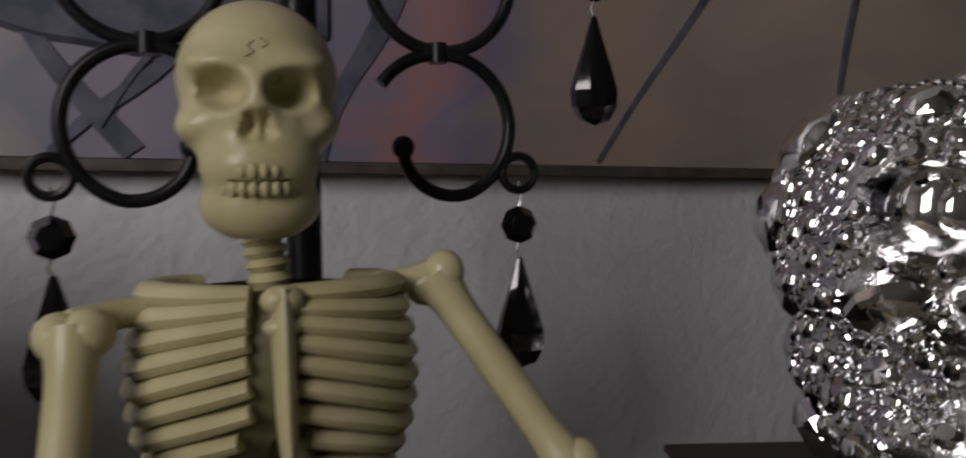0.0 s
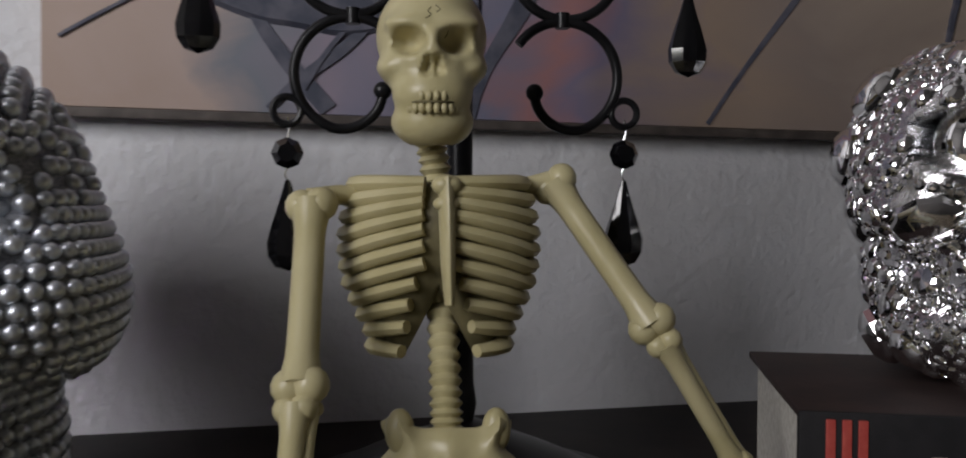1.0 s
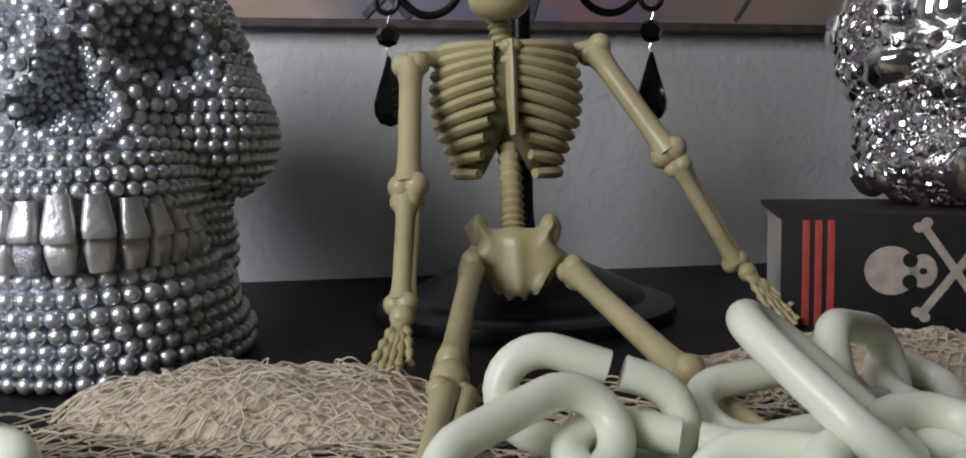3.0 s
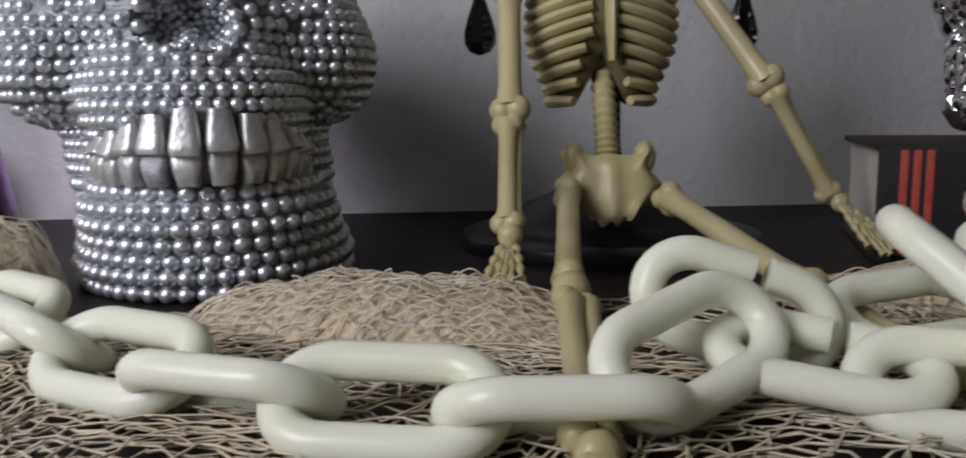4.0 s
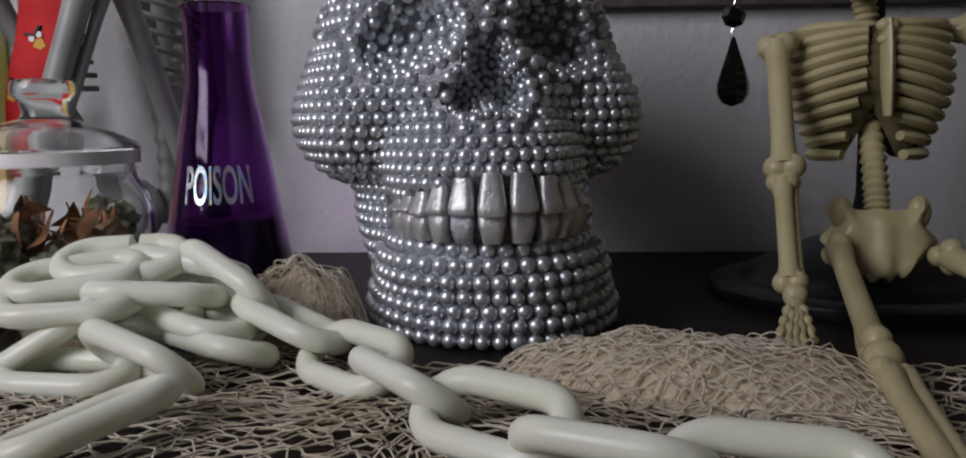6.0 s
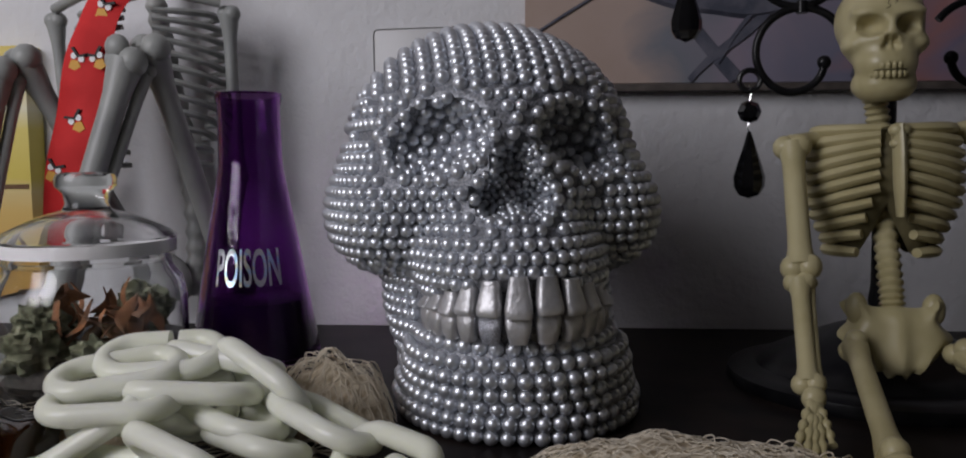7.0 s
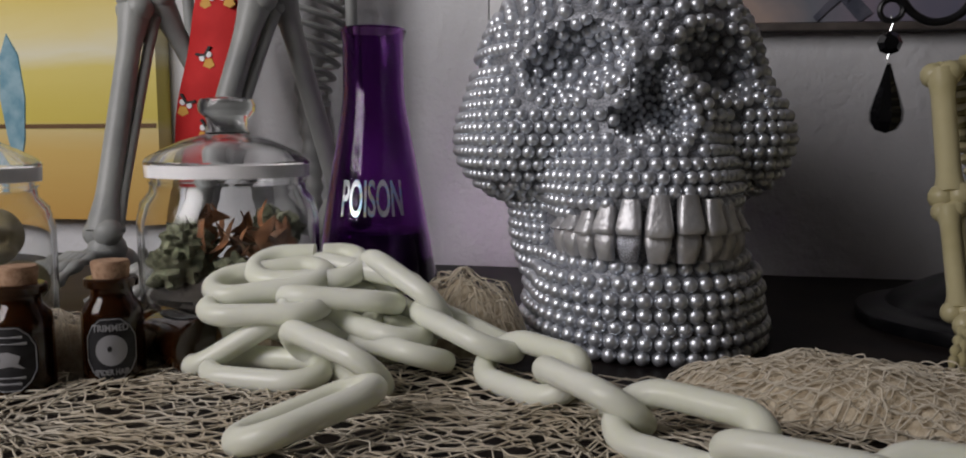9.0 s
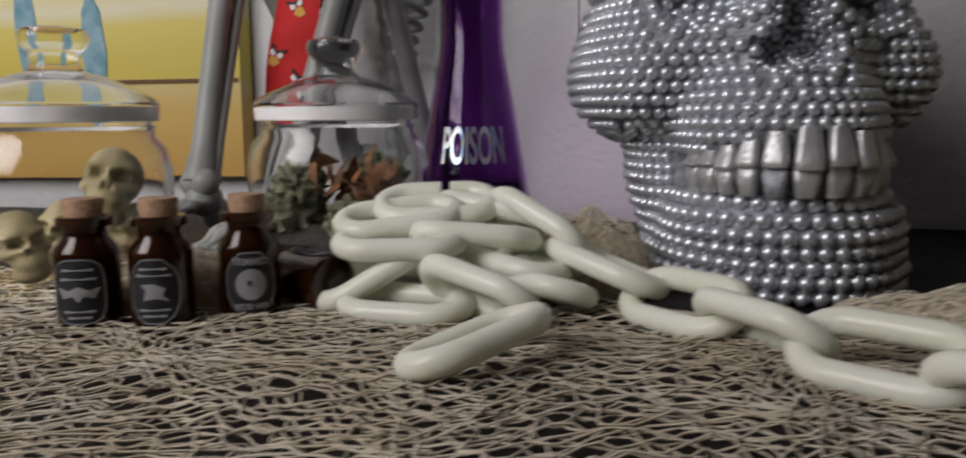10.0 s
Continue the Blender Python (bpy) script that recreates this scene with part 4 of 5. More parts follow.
# ---- book and crystal skull ----
def book():
    b = thing("book", pose(0.3455, 0.066, 0.0, 0, 0, -20), "thick black book lying flat with red bands on its spine", "book")
    L, D, H = 0.235, 0.125, 0.0615
    part("cover", Geo().box((0, 0, 0), (L, D, 0.0035), 0.001).box((0, 0, H - 0.0035), (L, D, H), 0.001), BOOKTOP, b, "dark brown cover boards")
    part("spine", Geo().box((0, -0.0015, 0.0), (L, 0.003, H - 0.0002), 0.0012), BOOKCLOTH, b, "black cloth spine")
    part("page_block", Geo().box((0.004, 0.0035, 0.0036), (L - 0.003, D - 0.005, H - 0.0036)), PAGES, b, "pale grey page edges")
    for x in (0.0100, 0.0160, 0.0220):
        part("spine_band", Geo().box((x, -0.0024, 0.004), (x + 0.0036, -0.0012, H - 0.003), 0.0003), REDPRINT, b, "red printed band")

    def flat(nm, pts, mat, lift=0.0):
        g = Geo().grid([[(x, -0.0012, z) for x, z in pts], [(x, -0.0021 - lift, z) for x, z in pts]], close_v=True)
        g.f.append(tuple(len(pts) + j for j in range(len(pts))))
        g.m.append(0)
        part(nm, g, mat, b)

    def oval(cx, cz, rx, rz, n=18):
        return [(cx + rx * math.cos(a), cz + rz * math.sin(a)) for a in np.linspace(0, 2 * np.pi, n, endpoint=False)]
    flat("printed_skull", oval(0.052, 0.033, 0.0125, 0.0125), BONEPRINT)
    flat("printed_jaw", oval(0.0665, 0.033, 0.0065, 0.0085), BONEPRINT)
    flat("printed_socket", oval(0.0605, 0.0385, 0.0034, 0.0036), BLACKPRINT, 0.0004)
    flat("printed_socket", oval(0.0605, 0.0275, 0.0034, 0.0036), BLACKPRINT, 0.0004)
    flat("printed_nose", oval(0.0665, 0.033, 0.0018, 0.0016), BLACKPRINT, 0.0004)
    for (x0, z0), (x1, z1) in (((0.066, 0.056), (0.096, 0.011)), ((0.066, 0.011), (0.097, 0.055))):
        d = np.array((x1 - x0, z1 - z0))
        d /= np.linalg.norm(d)
        n = np.array((-d[1], d[0])) * 0.0019
        flat("printed_bone", [(x0 + n[0], z0 + n[1]), (x1 + n[0], z1 + n[1]), (x1 - n[0], z1 - n[1]), (x0 - n[0], z0 - n[1])], BONEPRINT, 0.0001 if z0 > z1 else 0.0002)
        for x, z in ((x0, z0), (x1, z1)):
            for s in (-1, 1):
                flat("printed_bone_end", oval(x + n[0] * 1.1 * s, z + n[1] * 1.1 * s, 0.0026, 0.0026, 12), BONEPRINT, 0.0003)


book()


def crystal_skull():
    size = 0.158
    s = thing("jewelled_skull", pose(0.468, 0.104, 0.0615, 0, 0, -18), "shiny silver skull ornament set with mirror gems, standing on the book", "skull ornament")
    field = skull_field(GEM_SKULL)
    part("shell", star(field, (0, 0, 0.45), 128, 96).move(Matrix.Scale(size, 4)), CHROME, s, "rough silvered surface")
    rng = np.random.RandomState(11)
    a = rng.uniform(0, 2 * np.pi, 12000)
    way = np.stack([np.cos(a), np.sin(a), np.zeros_like(a)], -1)
    P, ok = reach(field, np.stack([np.zeros_like(a), np.full_like(a, 0.05), rng.uniform(0.01, 0.985, len(a))], -1), way)
    N = normals(field, P)
    small = Geo()
    sizes = [0.095] * 16 + [0.062] * 30 + [0.034] * 150 + [0.017] * 2600

    def gem(g, p, n, r, steps=9):
        rot = Vector((0, 0, 1)).rotation_difference(Vector(n)).to_matrix().to_4x4()
        m = Matrix.Translation(Vector(p) * size) @ rot @ Matrix.Scale(size, 4)
        h = Geo().lathe([(r, -0.01), (r, r * 0.12), (r * 0.86, r * 0.34), (r * 0.55, r * 0.55), (0.0001, r * 0.6)], seg=steps)
        g.add([m @ Vector(v) for v in h.v], h.f)
    for k, x in enumerate((-0.185, 0.185)):
        g = Geo()
        p, _ = reach(field, np.array([0, 0, 0.66]), np.array([[x, -0.36, 0.02]]) / np.linalg.norm([x, -0.36, 0.02]))
        gem(g, p[0], (x * 0.6, -1, 0.05), 0.150, 28)
        gem(g, p[0] + np.array((x * 0.6, -1, 0.05)) * 0.055, (x * 0.6, -1, 0.05), 0.085, 24)
        part("eye_gem", g, GEM, s, "large oval mirror gem", 50)
    j = 0
    centres, radii = np.zeros((0, 3)), np.zeros(0)
    for r in sizes:
        while j < len(P):
            p, n = P[j], N[j]
            j += 1
            if p[2] < 0.01 or (abs(abs(p[0]) - 0.185) < 0.13 and abs(p[2] - 0.68) < 0.11 and p[1] < 0):
                continue
            if len(centres) and np.any(np.sum((centres - p) ** 2, 1) < ((radii + r) * 0.82) ** 2):
                continue
            centres, radii = np.vstack([centres, p]), np.append(radii, r)
            if r > 0.03:
                g = Geo()
                gem(g, p, n, r, 10)
                part("gem", g, GEM, s, "", 25)
            else:
                gem(small, p, n, r, 6)
            break
    tagged(part("gem_crust", small, GEM, s, "crust of tiny mirror gems", 20), kind="stuff")


crystal_skull()


# ---- glassware ----
def words_on(parent, words, height, wide, z, radius, mat, name, slope=0.0):
    g = text_mesh(words, height, wide)
    out = []
    for x, y, zz in g.v:
        r = radius - slope * zz + 0.0006 - y
        a = x / radius
        out.append((r * math.sin(a), -r * math.cos(a), z + zz))
    g.v = out
    return part(name, g, mat, parent, "", 30)


def flask():
    f = thing("conical_flask", pose(-0.186, 0.178, 0.0, 0, 0, 16), "purple glass conical flask lettered POISON in silver", "flask")
    out = [(0, 0.0005), (0.030, 0), (0.0415, 0.0015), (0.0445, 0.006), (0.0435, 0.013), (0.037, 0.052), (0.030, 0.093), (0.0245, 0.122), (0.0226, 0.134), (0.0218, 0.144), (0.0214, 0.178), (0.0228, 0.183), (0.0236, 0.1855), (0.0228, 0.187)]
    inn = [(0.0202, 0.187), (0.0194, 0.183), (0.0194, 0.144), (0.0204, 0.134), (0.0224, 0.122), (0.028, 0.093), (0.035, 0.052), (0.0415, 0.013), (0.041, 0.006), (0.036, 0.0045), (0, 0.004)]
    b = part("bottle", Geo().lathe(out + inn, seg=72), PURPLE, f)
    b.visible_shadow = False
    part("liquid", Geo().lathe([(0, 0.0046), (0.0335, 0.005), (0.0405, 0.0065), (0.041, 0.013), (0.0358, 0.044), (0.033, 0.045), (0, 0.045)], seg=60), LIQUID, f, "dark purple liquid")
    words_on(f, "POISON", 0.0345, 0.350, 0.0680, 0.0348, HOLO, "lettering", 0.17)


flask()


def jar(place, turn, label):
    j = thing("glass_jar", place @ pose(0, 0, 0, 0, 0, turn), label, "glass jar", "lidded glass jars")
    out = [(0, 0), (0.044, 0), (0.0505, 0.003), (0.0525, 0.010), (0.053, 0.03), (0.053, 0.062), (0.0505, 0.073), (0.0455, 0.079), (0.045, 0.083), (0.0465, 0.085)]
    inn = [(0.0435, 0.085), (0.0425, 0.082), (0.0435, 0.077), (0.048, 0.071), (0.0508, 0.061), (0.0508, 0.03), (0.050, 0.011), (0.046, 0.0055), (0, 0.005)]
    body = part("body", Geo().lathe(out + inn, seg=72), GLASS, j)
    body.visible_shadow = False
    top = [(0.041, 0.082), (0.0438, 0.082), (0.0445, 0.0868), (0.0478, 0.0872), (0.0482, 0.0965), (0.046, 0.0992), (0.040, 0.1025), (0.026, 0.109), (0.0135, 0.1125),
           (0.0115, 0.116), (0.0125, 0.122), (0.0165, 0.126), (0.0168, 0.130), (0.0155, 0.133), (0.012, 0.134), (0.010, 0.1315), (0, 0.131),
           (0, 0.1095), (0.012, 0.1085), (0.026, 0.1055), (0.038, 0.0998), (0.0445, 0.0955), (0.0440, 0.0900), (0.0415, 0.0885)]
    cap = part("lid", Geo().lathe(top, seg=72, closed=True), GLASS, j, "domed glass lid with a knob")
    cap.visible_shadow = False
    part("seal_ring", Geo().lathe([(0.0438, 0.0873), (0.0448, 0.0873), (0.0448, 0.0945), (0.0438, 0.0945)], seg=60, closed=True), PLASTIC, j, "pale ribbed plastic seal")
    return j


def lump(g, c, r, seed, rough=0.25, nu=24, nv=16, freq=2.0):
    th = np.linspace(0.05, np.pi - 0.05, nv)
    rows = []
    for a in th:
        row = []
        for b in np.arange(nu) * 2 * np.pi / nu:
            d = Vector((math.sin(a) * math.cos(b), math.sin(a) * math.sin(b), math.cos(a)))
            k = 1 + rough * noise.fractal(d * freq + Vector((seed, seed * 2.3, 0)), 1.0, 2.0, 4)
            row.append((c[0] + r[0] * d.x * k, c[1] + r[1] * d.y * k, c[2] + r[2] * d.z * k))
        rows.append(row)
    g.grid(rows, close_v=True)
    k = len(g.v) - nu * nv
    g.f += [tuple(k + j for j in range(nu - 1, -1, -1)), tuple(k + (nv - 1) * nu + j for j in range(nu))]
    g.m += [g.slot, g.slot]
    return g


jar_one = jar(pose(-0.240, 0.070, 0.0), 0, "lidded clear glass jar of moss and orange dried leaves")
jar_two = jar(pose(-0.348, -0.030, 0.0), 40, "lidded clear glass jar holding aged cream skull beads")

# what is in the jars rests on their glass floors
soil = Geo()
lump(soil, (-0.240, 0.070, 0.017), (0.045, 0.045, 0.011), 3, 0.2)
tagged(part("dark_soil", soil, SOIL), "dark crumbled soil in the bottom of the jar", "soil")
moss = Geo()
for i, (x, y, z, r) in enumerate(((-0.262, 0.052, 0.034, 0.018), (-0.268, 0.075, 0.045, 0.014), (-0.255, 0.045, 0.05, 0.013), (-0.226, 0.10, 0.05, 0.016), (-0.222, 0.042, 0.03, 0.013))):
    lump(moss, (x, y, z), (r, r, r * 0.9), 7 + i, 0.5, 28, 20, 3.0)
tagged(part("dried_moss", moss, MOSS), "grey-green dried moss clumps in the jar", "moss")
leaves = Geo()
rng = np.random.RandomState(5)
for i in range(46):
    a, q = rng.uniform(0, 2 * np.pi), rng.uniform(0, 1)
    c = Vector((-0.228 + 0.026 * math.sqrt(q) * math.cos(a), 0.068 + 0.026 * math.sqrt(q) * math.sin(a), rng.uniform(0.03, 0.062)))
    m = Matrix.Translation(c) @ Euler(rng.uniform(0, 6, 3)).to_matrix().to_4x4()
    pts = bent([(-0.012, 0, 0), (-0.004, 0.003, 0.004), (0.004, 0, 0.005), (0.012, -0.004, 0)], 9)
    rows = [[m @ Vector((p[0], p[1] - w, p[2])), m @ Vector((p[0], p[1], p[2] + 0.001)), m @ Vector((p[0], p[1] + w, p[2]))] for p, w in zip(pts, 0.004 * np.sin(np.linspace(0.1, 3.04, 9)))]
    leaves.grid(rows)
tagged(part("dried_leaves", leaves, ORANGEFILL), "curled orange-brown dried leaves in the jar", "dried leaves", kind="stuff")


def old_skull(place, height):
    g = Geo()
    h = star(skull_field(SMALL_SKULL), (0, -0.05, 0.5), 64, 48)
    g.add(h.v, h.f)
    g.move(place @ Matrix.Scale(height, 4))
    tagged(part("small_skull", g, OLDSKULL, None, "", 60), "small aged cream skull in the glass jar", "skull ornament", "skulls in the jar")


old_skull(pose(-0.322, -0.034, 0.034, -15, 10, 30), 0.042)
old_skull(pose(-0.352, -0.052, 0.0085, 0, -10, 60), 0.036)
old_skull(pose(-0.366, -0.016, 0.0085, 0, 10, 10), 0.038)
old_skull(pose(-0.328, -0.008, 0.0085, 0, 10, -30), 0.036)


def vial(place, kind):
    labels = {"spider": "small corked amber vial with a black TRIMMED SPIDER HAIR label", "bat": "small corked amber vial with a black winged label",
              "bug": "small corked amber vial with a black arched label", "bones": "small amber vial lying on its side, skull and bones label"}
    v = thing("amber_vial", place, labels[kind], "vial", "corked amber vials")
    prof = [(0, 0), (0.0115, 0), (0.0128, 0.0012), (0.0130, 0.004), (0.0130, 0.031), (0.0122, 0.0345), (0.0092, 0.038), (0.0086, 0.0405), (0.0088, 0.0425), (0.0112, 0.0432), (0.0114, 0.0462), (0.0104, 0.0472)]
    inn = [(0.0078, 0.0472), (0.0072, 0.041), (0.0078, 0.037), (0.0112, 0.033), (0.0118, 0.031), (0.0118, 0.003), (0, 0.0022)]
    part("bottle", Geo().lathe(prof + inn, seg=40), AMBER, v)
    part("filling", Geo().lathe([(0, 0.0024), (0.0116, 0.0032), (0.0116, 0.027), (0.006, 0.0285), (0, 0.028)], seg=28), AMBERFILL, v, "dark contents")
    part("cork", Geo().lathe([(0, 0.039), (0.0066, 0.039), (0.0082, 0.0535), (0.0076, 0.0545), (0, 0.0546)], seg=28), CORK, v, "light brown cork")

    def curved(nm, pts, lift, mat, label=""):
        g = Geo()
        rows = []
        n = len(pts)
        cx, cz = sum(p[0] for p in pts) / n, sum(p[1] for p in pts) / n
        for s in (1.0, 0.66, 0.33, 0.02):
            ring = []
            for x, z in pts:
                a = (cx + (x - cx) * s) / 0.013
                r = 0.0131 + lift
                ring.append((r * math.sin(a), -r * math.cos(a), cz + (z - cz) * s))
            rows.append(ring)
        edge = [(x * 0.99, y * 0.99, z) for x, y, z in rows[0]]
        g.grid([edge] + rows, close_v=True)
        return part(nm, g, mat, v, label)

    def line_round(nm, pts, r, lift):
        g = Geo().tube([((0.0131 + lift) * math.sin(x / 0.013), -(0.0131 + lift) * math.cos(x / 0.013), z) for x, z in pts], r, 6, closed=True)
        return part(nm, g, LABELPRINT, v)

    def shape(w, h, cz, notch):
        out = []
        for a in np.linspace(0, 2 * np.pi, 48, endpoint=False):
            c, s = math.cos(a), math.sin(a)
            k = 1 / (abs(c) ** 5 + abs(s) ** 5) ** 0.2
            k *= 1 - notch * math.exp(-((abs(math.sin(2 * a)) - 1) / 0.2) ** 2)
            out.append((w * c * k, cz + h * s * k))
        return out
    notch = 0.14 if kind in ("spider", "bug") else 0.05
    curved("label", shape(0.0108, 0.0138, 0.0172, notch), 0.0002, LABEL, "black paper label")
    line_round("label_border", shape(0.0102, 0.0132, 0.0172, notch), 0.00022, 0.0004)
    oval = lambda cx, cz, rx, rz, n=20: [(cx + rx * math.cos(a), cz + rz * math.sin(a)) for a in np.linspace(0, 2 * np.pi, n, endpoint=False)]
    if kind == "spider":
        curved("label_disc", oval(0, 0.0168, 0.0064, 0.0068), 0.0004, LABELPRINT, "grey printed disc")
        curved("label_spider", oval(-0.0006, 0.0175, 0.0009, 0.0013, 10), 0.0006, LABEL)
        words_on(v, "TRIMMED", 0.0042, 0.8, 0.0266, 0.0133, LABELPRINT, "lettering")
        words_on(v, "SPIDER HAIR", 0.0034, 0.72, 0.0072, 0.0133, LABELPRINT, "lettering")
    elif kind == "bones":
        curved("label_skull", oval(0.0, 0.0225, 0.0038, 0.0034), 0.0005, LABELPRINT, "pale printed skull")
        for k in (-1, 1):
            curved("label_bone", [(-0.006, 0.0155 + 0.003 * k), (-0.006, 0.0165 + 0.003 * k), (0.006, 0.0165 - 0.003 * k), (0.006, 0.0155 - 0.003 * k)], 0.0005, LABELPRINT)
        curved("label_bar", [(-0.006, 0.0085), (-0.006, 0.0105), (0.006, 0.0105), (0.006, 0.0085)], 0.0005, LABELPRINT)
    elif kind == "bat":
        curved("label_wing", [(-0.0085, 0.019), (-0.004, 0.0178), (0, 0.0195), (0.004, 0.0178), (0.0085, 0.019), (0.006, 0.0145), (0.002, 0.0155), (0, 0.0128), (-0.002, 0.0155), (-0.006, 0.0145)], 0.0005, LABELPRINT)
        for z, w in ((0.0262, 0.006), (0.0225, 0.007), (0.009, 0.006), (0.0065, 0.0045)):
            curved("label_bar", [(-w, z - 0.0006), (-w, z + 0.0006), (w, z + 0.0006), (w, z - 0.0006)], 0.0005, LABELPRINT)
    else:
        curved("label_beast", [(-0.004, 0.0135), (-0.003, 0.018), (-0.005, 0.020), (0, 0.0205), (0.0045, 0.0185), (0.0035, 0.0155), (0.006, 0.013), (0.001, 0.0145)], 0.0005, LABELPRINT)
        for z, w in ((0.0265, 0.0055), (0.0238, 0.007), (0.0095, 0.006), (0.007, 0.0045)):
            curved("label_bar", [(-w, z - 0.0006), (-w, z + 0.0006), (w, z + 0.0006), (w, z - 0.0006)], 0.0005, LABELPRINT)
    return v


vial(pose(-0.221, -0.067, 0.0015, 0, 0, 32), "spider")
vial(pose(-0.2485, -0.090, 0.0015, 0, 0, 20), "bug")
vial(pose(-0.2785, -0.098, 0.0015, 0, 0, 22), "bat")
vial(pose(-0.188, -0.052, 0.0145, 0, 0, 62) @ pose(0, 0, 0, -90, 0, 0) @ pose(0, 0, 0, 0, 0, 25), "bones")


# ---- chain ----
def link_mesh(name, gap=0.0):
    half, r, wire = 0.0128, 0.0120, 0.0051
    pts = []
    for s in np.linspace(-1, 1, 12):
        pts.append((half * s, -r, 0))
    for a in np.linspace(-90, 90, 15)[1:-1]:
        pts.append((half + r * 1.12 * math.cos(radians(a)), r * math.sin(radians(a)), 0))
    for s in np.linspace(1, -1, 12):
        pts.append((half * s, r, 0))
    for a in np.linspace(90, 270, 15)[1:-1]:
        pts.append((-half + r * 1.12 * math.cos(radians(a)), r * math.sin(radians(a)), 0))
    if gap:
        pts = pts[:6] and pts[30:] + pts[:29]
        g = Geo().tube(pts, wire, 16)
    else:
        g = Geo().tube(pts, wire, 16, closed=True)
    return g.mesh(name, [CHAINMAT], 60)


LINK, SPLIT = link_mesh("link"), link_mesh("link_split", 1)
chain = thing("plastic_chain", pose(0, 0, 0), "milky white glow plastic chain lying in loops", "chain")


def link(c, d, roll, split=False):
    """A link at c that points along d; roll 0 lies flat."""
    d = Vector(d).normalized()
    side = Vector((0, 0, 1)).cross(d).normalized()
    up = d.cross(side)
    m = Matrix((d, side, up)).transposed().to_4x4()
    ob = new("link", SPLIT if split else LINK)
    ob.parent = chain
    ob.matrix_world = Matrix.Translation(c) @ m @ pose(0, 0, 0, roll, 0, 0)
    return ob


# the run along the front of the skull
for c, d, roll, split in (
        ((-0.070, -0.024, 0.022), (0.80, -0.42, -0.22), -14, False),
        ((-0.036, -0.050, 0.0135), (0.72, -0.62, 0.0), 34, False),
        ((-0.008, -0.080, 0.0130), (0.62, -0.74, 0.0), -38, False),
        ((0.026, -0.112, 0.0135), (0.82, -0.50, 0.0), 34, False),
        ((0.062, -0.136, 0.0125), (0.90, -0.36, 0.0), -34, False),
        ((0.102, -0.153, 0.0135), (0.95, -0.22, 0.0), 34, False),
        ((0.144, -0.160, 0.0125), (0.99, -0.06, 0.0), -34, False),
        # the heap to the right
        ((0.180, -0.142, 0.0210), (0.86, 0.48, 0.22), 48, False),
        ((0.201, -0.117, 0.0245), (0.92, -0.18, -0.30), 74, True),
        ((0.216, -0.140, 0.0160), (0.88, -0.42, -0.10), 18, True),
        ((0.246, -0.158, 0.0130), (0.86, -0.38, 0.0), 40, False),
        ((0.256, -0.140, 0.0350), (0.40, -0.74, -0.52), -22, False),
        ((0.262, -0.105, 0.0190), (0.96, 0.2, 0.05), 30, False),
        ((0.268, -0.160, 0.0230), (0.84, 0.48, 0.10), 12, False),
        ((0.292, -0.100, 0.0280), (0.70, 0.60, -0.20), 70, False),
        ((0.300, -0.140, 0.0130), (0.90, -0.30, 0.0), -30, False),
        ((0.320, -0.085, 0.0150), (0.50, 0.85, 0.0), 20, False),
        # the heap to the left
        ((-0.104, -0.010, 0.0350), (0.80, -0.36, -0.38), -58, False),
        ((-0.152, -0.012, 0.0470), (0.97, 0.20, 0.03), 24, True),
        ((-0.128, 0.002, 0.0420), (0.95, -0.12, -0.12), -22, False),
        ((-0.160, -0.042, 0.0330), (0.97, 0.20, 0.02), 8, False),
        ((-0.130, -0.026, 0.0340), (0.94, 0.16, -0.06), -14, False),
        ((-0.166, -0.026, 0.0420), (0.90, 0.35, 0.10), 16, False),
        ((-0.172, -0.044, 0.0210), (0.80, 0.30, 0.50), 12, False),
        ((-0.152, -0.058, 0.0085), (0.99, -0.06, 0.0), 8, False),
        ((-0.144, -0.020, 0.0230), (0.92, 0.18, 0.0), 14, False),
        ((-0.114, -0.022, 0.0220), (0.80, -0.40, -0.10), -8, False),
        ((-0.152, -0.006, 0.0330), (0.97, 0.10, 0.0), 6, False),
        ((-0.146, -0.012, 0.0180), (0.95, -0.15, 0.0), 10, False),
        ((-0.114, -0.002, 0.0120), (0.70, -0.60, 0.0), 18, False),
        ((-0.100, -0.030, 0.0130), (0.76, -0.50, 0.0), -20, False),
        ((-0.118, -0.062, 0.0155), (0.80, -0.34, -0.16), -48, False),
        ((-0.104, -0.120, 0.0125), (0.58, 0.78, 0.16), -14, False)):
    link(c, d, roll, split)


# ---- fishing net ----
def ground(x, y):
    return 0.0022 + 0.0018 * noise.noise(Vector((x * 28, y * 28, 0.0))) + 0.001 * noise.noise(Vector((x * 90, y * 90, 3.0)))


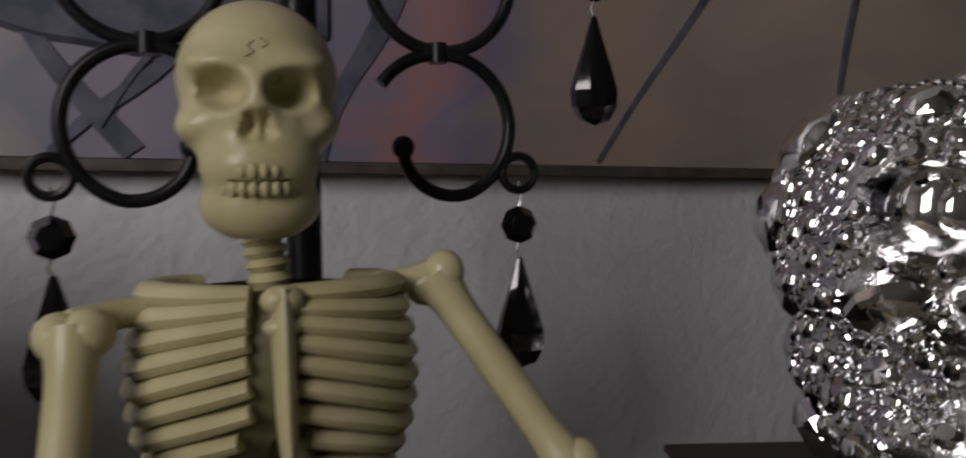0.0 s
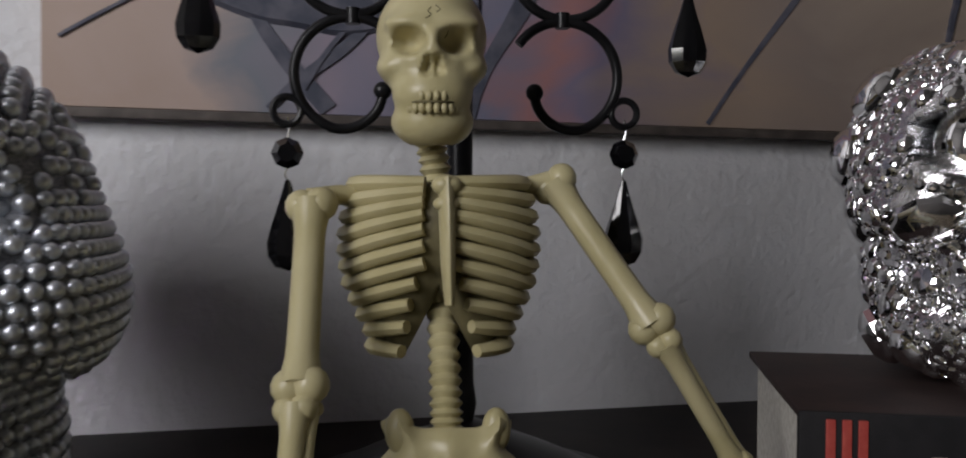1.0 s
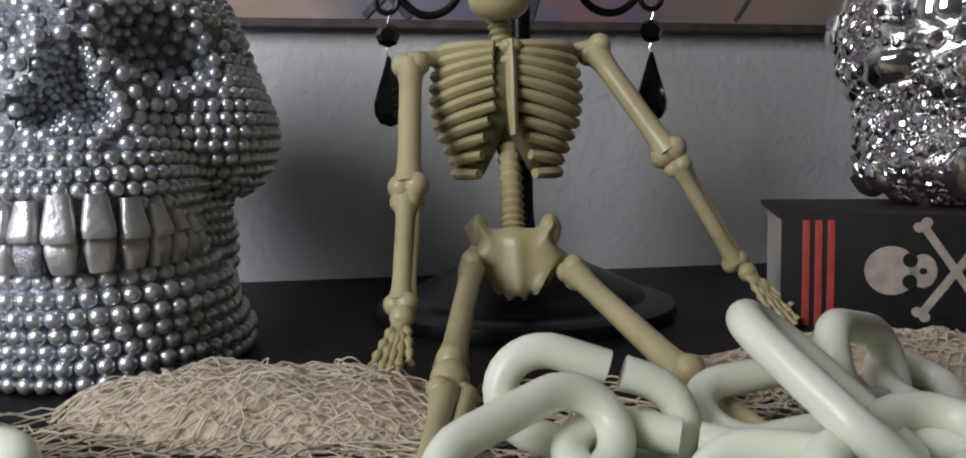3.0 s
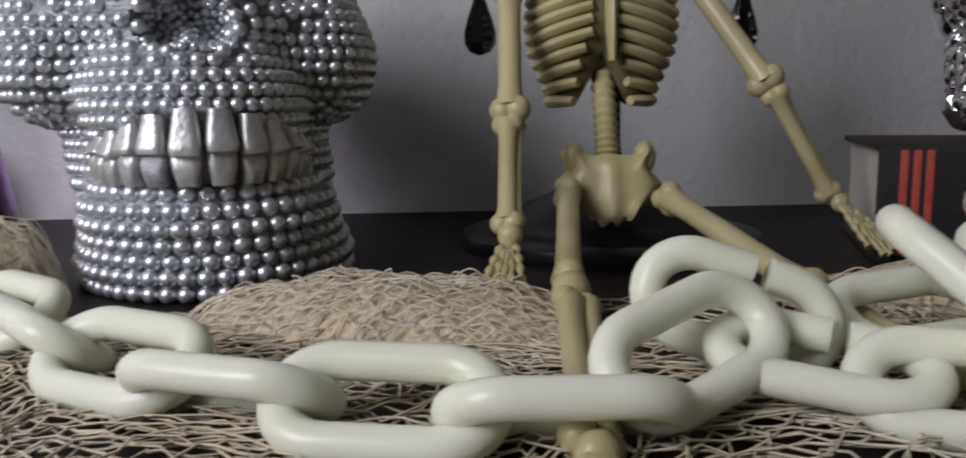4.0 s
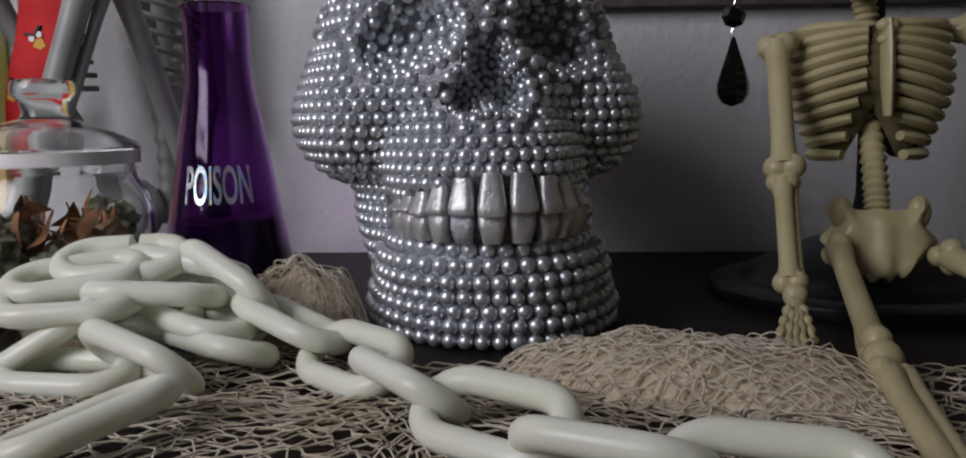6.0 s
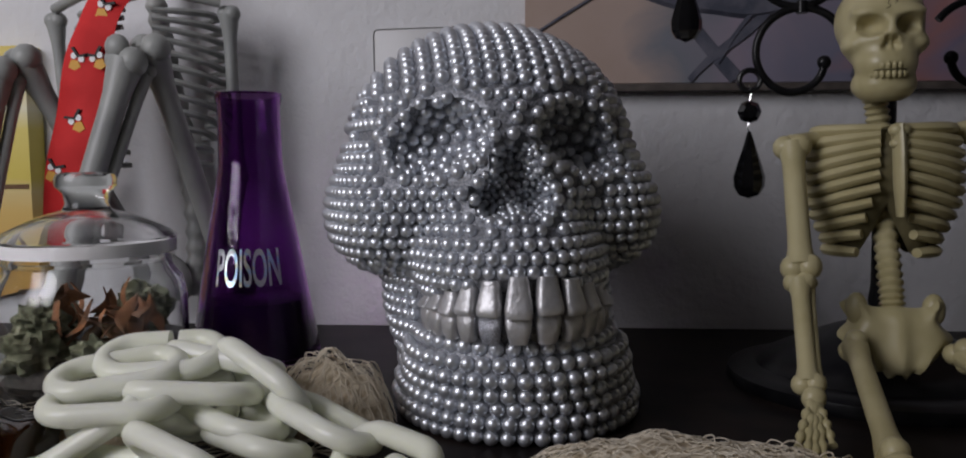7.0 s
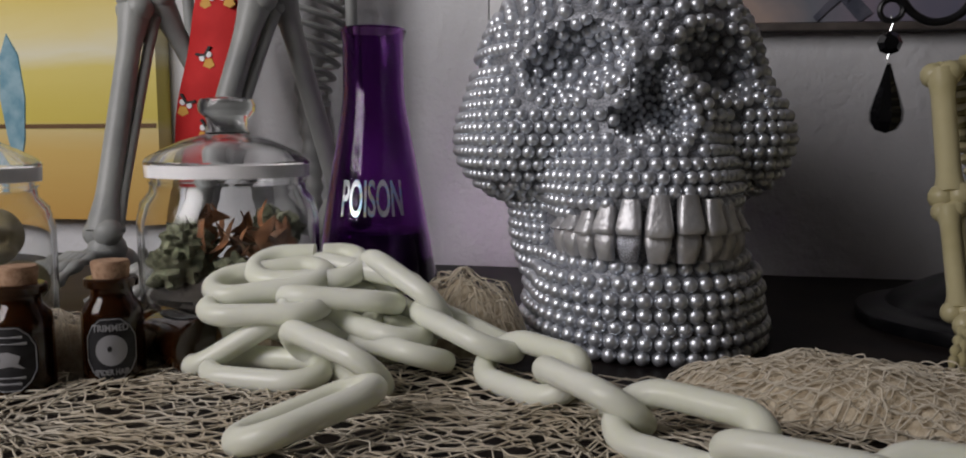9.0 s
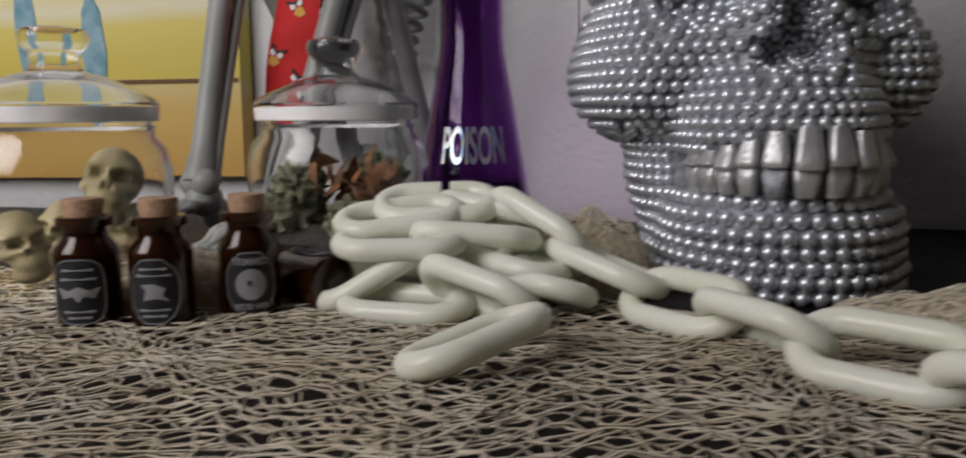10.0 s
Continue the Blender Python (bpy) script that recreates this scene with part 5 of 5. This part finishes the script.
def net(g, x0, x1, y0, y1, cell_x, cell_y, height, seed, r=0.00045, warp=0.006, skip=0.02):
    """Knotted threads: wavy threads along x that meet their neighbours in turn."""
    rng = np.random.RandomState(seed)
    nx, ny = int((x1 - x0) / cell_x), int((y1 - y0) / cell_y)
    for j in range(ny):
        pts = []
        for i in range(nx * 2):
            x = x0 + (i + 0.5 * 0) * cell_x / 2
            pull = (1 if (i // 2 + j) % 2 else -1) * (0.5 if i % 2 == 0 else 0.42) * cell_y
            y = y0 + j * cell_y + pull
            q = Vector((x * 14 + seed * 5, y * 14, seed))
            x2 = x + warp * noise.noise(q) + cell_x * 0.13 * rng.normal()
            y2 = y + warp * 1.4 * noise.noise(q + Vector((31, 7, 2))) + cell_y * 0.12 * rng.normal()
            z = height(x2, y2)
            if z is None:
                if len(pts) > 3:
                    g.tube(pts, r, 3, caps=False)
                pts = []
                continue
            pts.append((x2, y2, z + r * rng.uniform(0.5, 3.5)))
            if rng.uniform() < skip * 0.3 and len(pts) > 3:
                g.tube(pts, r, 3, caps=False)
                pts = []
        if len(pts) > 3:
            g.tube(pts, r, 3, caps=False)


def hill(cx, cy, rx, ry, h, turn=0.0, rough=0.25, seed=0):
    ca, sa = math.cos(turn), math.sin(turn)

    def height(x, y):
        u, v = (x - cx) * ca + (y - cy) * sa, -(x - cx) * sa + (y - cy) * ca
        q = (u / rx) ** 2 + (v / ry) ** 2
        if q > 1:
            return None
        k = 1 + rough * noise.fractal(Vector((x * 45 + seed, y * 45, seed)), 1.0, 2.0, 3)
        return 0.001 + h * (1 - q) ** 0.6 * k
    return height


table_net = Geo()
net(table_net, -0.62, 0.62, -0.46, -0.015, 0.0085, 0.0048, ground, 1, warp=0.014)
net(table_net, -0.60, 0.60, -0.45, -0.05, 0.0100, 0.0058, lambda x, y: ground(x, y) + 0.0012, 2, warp=0.024)
net(table_net, -0.58, 0.58, -0.44, -0.03, 0.0100, 0.0064, lambda x, y: ground(x, y) + 0.0022, 4, warp=0.032)
net(table_net, -0.35, -0.05, -0.06, 0.05, 0.0085, 0.0050, ground, 3)
tagged(part("fishing_net", table_net, NETMAT, None, "", 180), "cream cotton fishing net spread over the dark table", "fishing net", kind="stuff")


def net_heap(label, cx, cy, rx, ry, h, turn, seed, layers=3):
    top = hill(cx, cy, rx, ry, h, turn, 0.3, seed)
    low = hill(cx, cy, rx * 0.95, ry * 0.93, h * 0.84, turn, 0.3, seed)
    heap = thing("net_heap", pose(0, 0, 0), label, "fishing net", "bunched net heaps")
    g = Geo()
    for k in range(layers):
        net(g, cx - rx - 0.02, cx + rx + 0.02, cy - max(rx, ry), cy + max(rx, ry), 0.0072 - 0.0006 * k, 0.0042 - 0.0004 * k,
            lambda x, y: None if top(x, y) is None else top(x, y) - 0.0007 * k, seed * 7 + k, r=0.00034, warp=0.010)
    rng = np.random.RandomState(seed)
    for i in range(26):
        a, q = rng.uniform(0, 2 * np.pi), rng.uniform(0.2, 0.85)
        p = np.array((cx + rx * q * math.cos(a) * math.cos(turn), cy + ry * q * math.sin(a)))
        pts = []
        for s in range(9):
            z = top(*p)
            if z is None:
                break
            pts.append((p[0], p[1], z + 0.0012 + 0.0022 * math.sin(s * 0.8)))
            a += rng.normal() * 0.5
            p = p + 0.003 * np.array((math.cos(a), math.sin(a)))
        if len(pts) > 3:
            g.tube(bent(pts, 20), 0.0003, 4)
    tagged(part("threads", g, NETMAT, heap, "", 180), kind="stuff")
    n = 56
    rows = []
    for i in range(15):
        q = math.sin(i / 14 * math.pi / 2)
        row = []
        for a in np.arange(n) * 2 * np.pi / n:
            u, v = rx * 0.95 * q * math.cos(a), ry * 0.93 * q * math.sin(a)
            x, y = cx + u * math.cos(turn) - v * math.sin(turn), cy + u * math.sin(turn) + v * math.cos(turn)
            z = low(x, y)
            row.append((x, y, 0.0008 if z is None else z))
        rows.append(row)
    part("folds", Geo().grid(rows, close_v=True), NETLUMP, heap, "close folds of cream net")


net_heap("long heap of bunched cream fishing net beside the skull", 0.098, -0.040, 0.082, 0.036, 0.019, radians(-14), 2)
net_heap("small upright bunch of cream fishing net beside the flask", -0.083, 0.030, 0.036, 0.026, 0.038, radians(-20), 5)
net_heap("ragged heap of cream fishing net in front of the book", 0.362, -0.030, 0.110, 0.036, 0.017, radians(-6), 9)
net_heap("low roll of cream fishing net behind the vials", -0.262, -0.062, 0.050, 0.017, 0.030, radians(24), 12)
net_heap("small fold of cream fishing net beside the jar", -0.195, 0.000, 0.028, 0.020, 0.016, radians(10), 15)
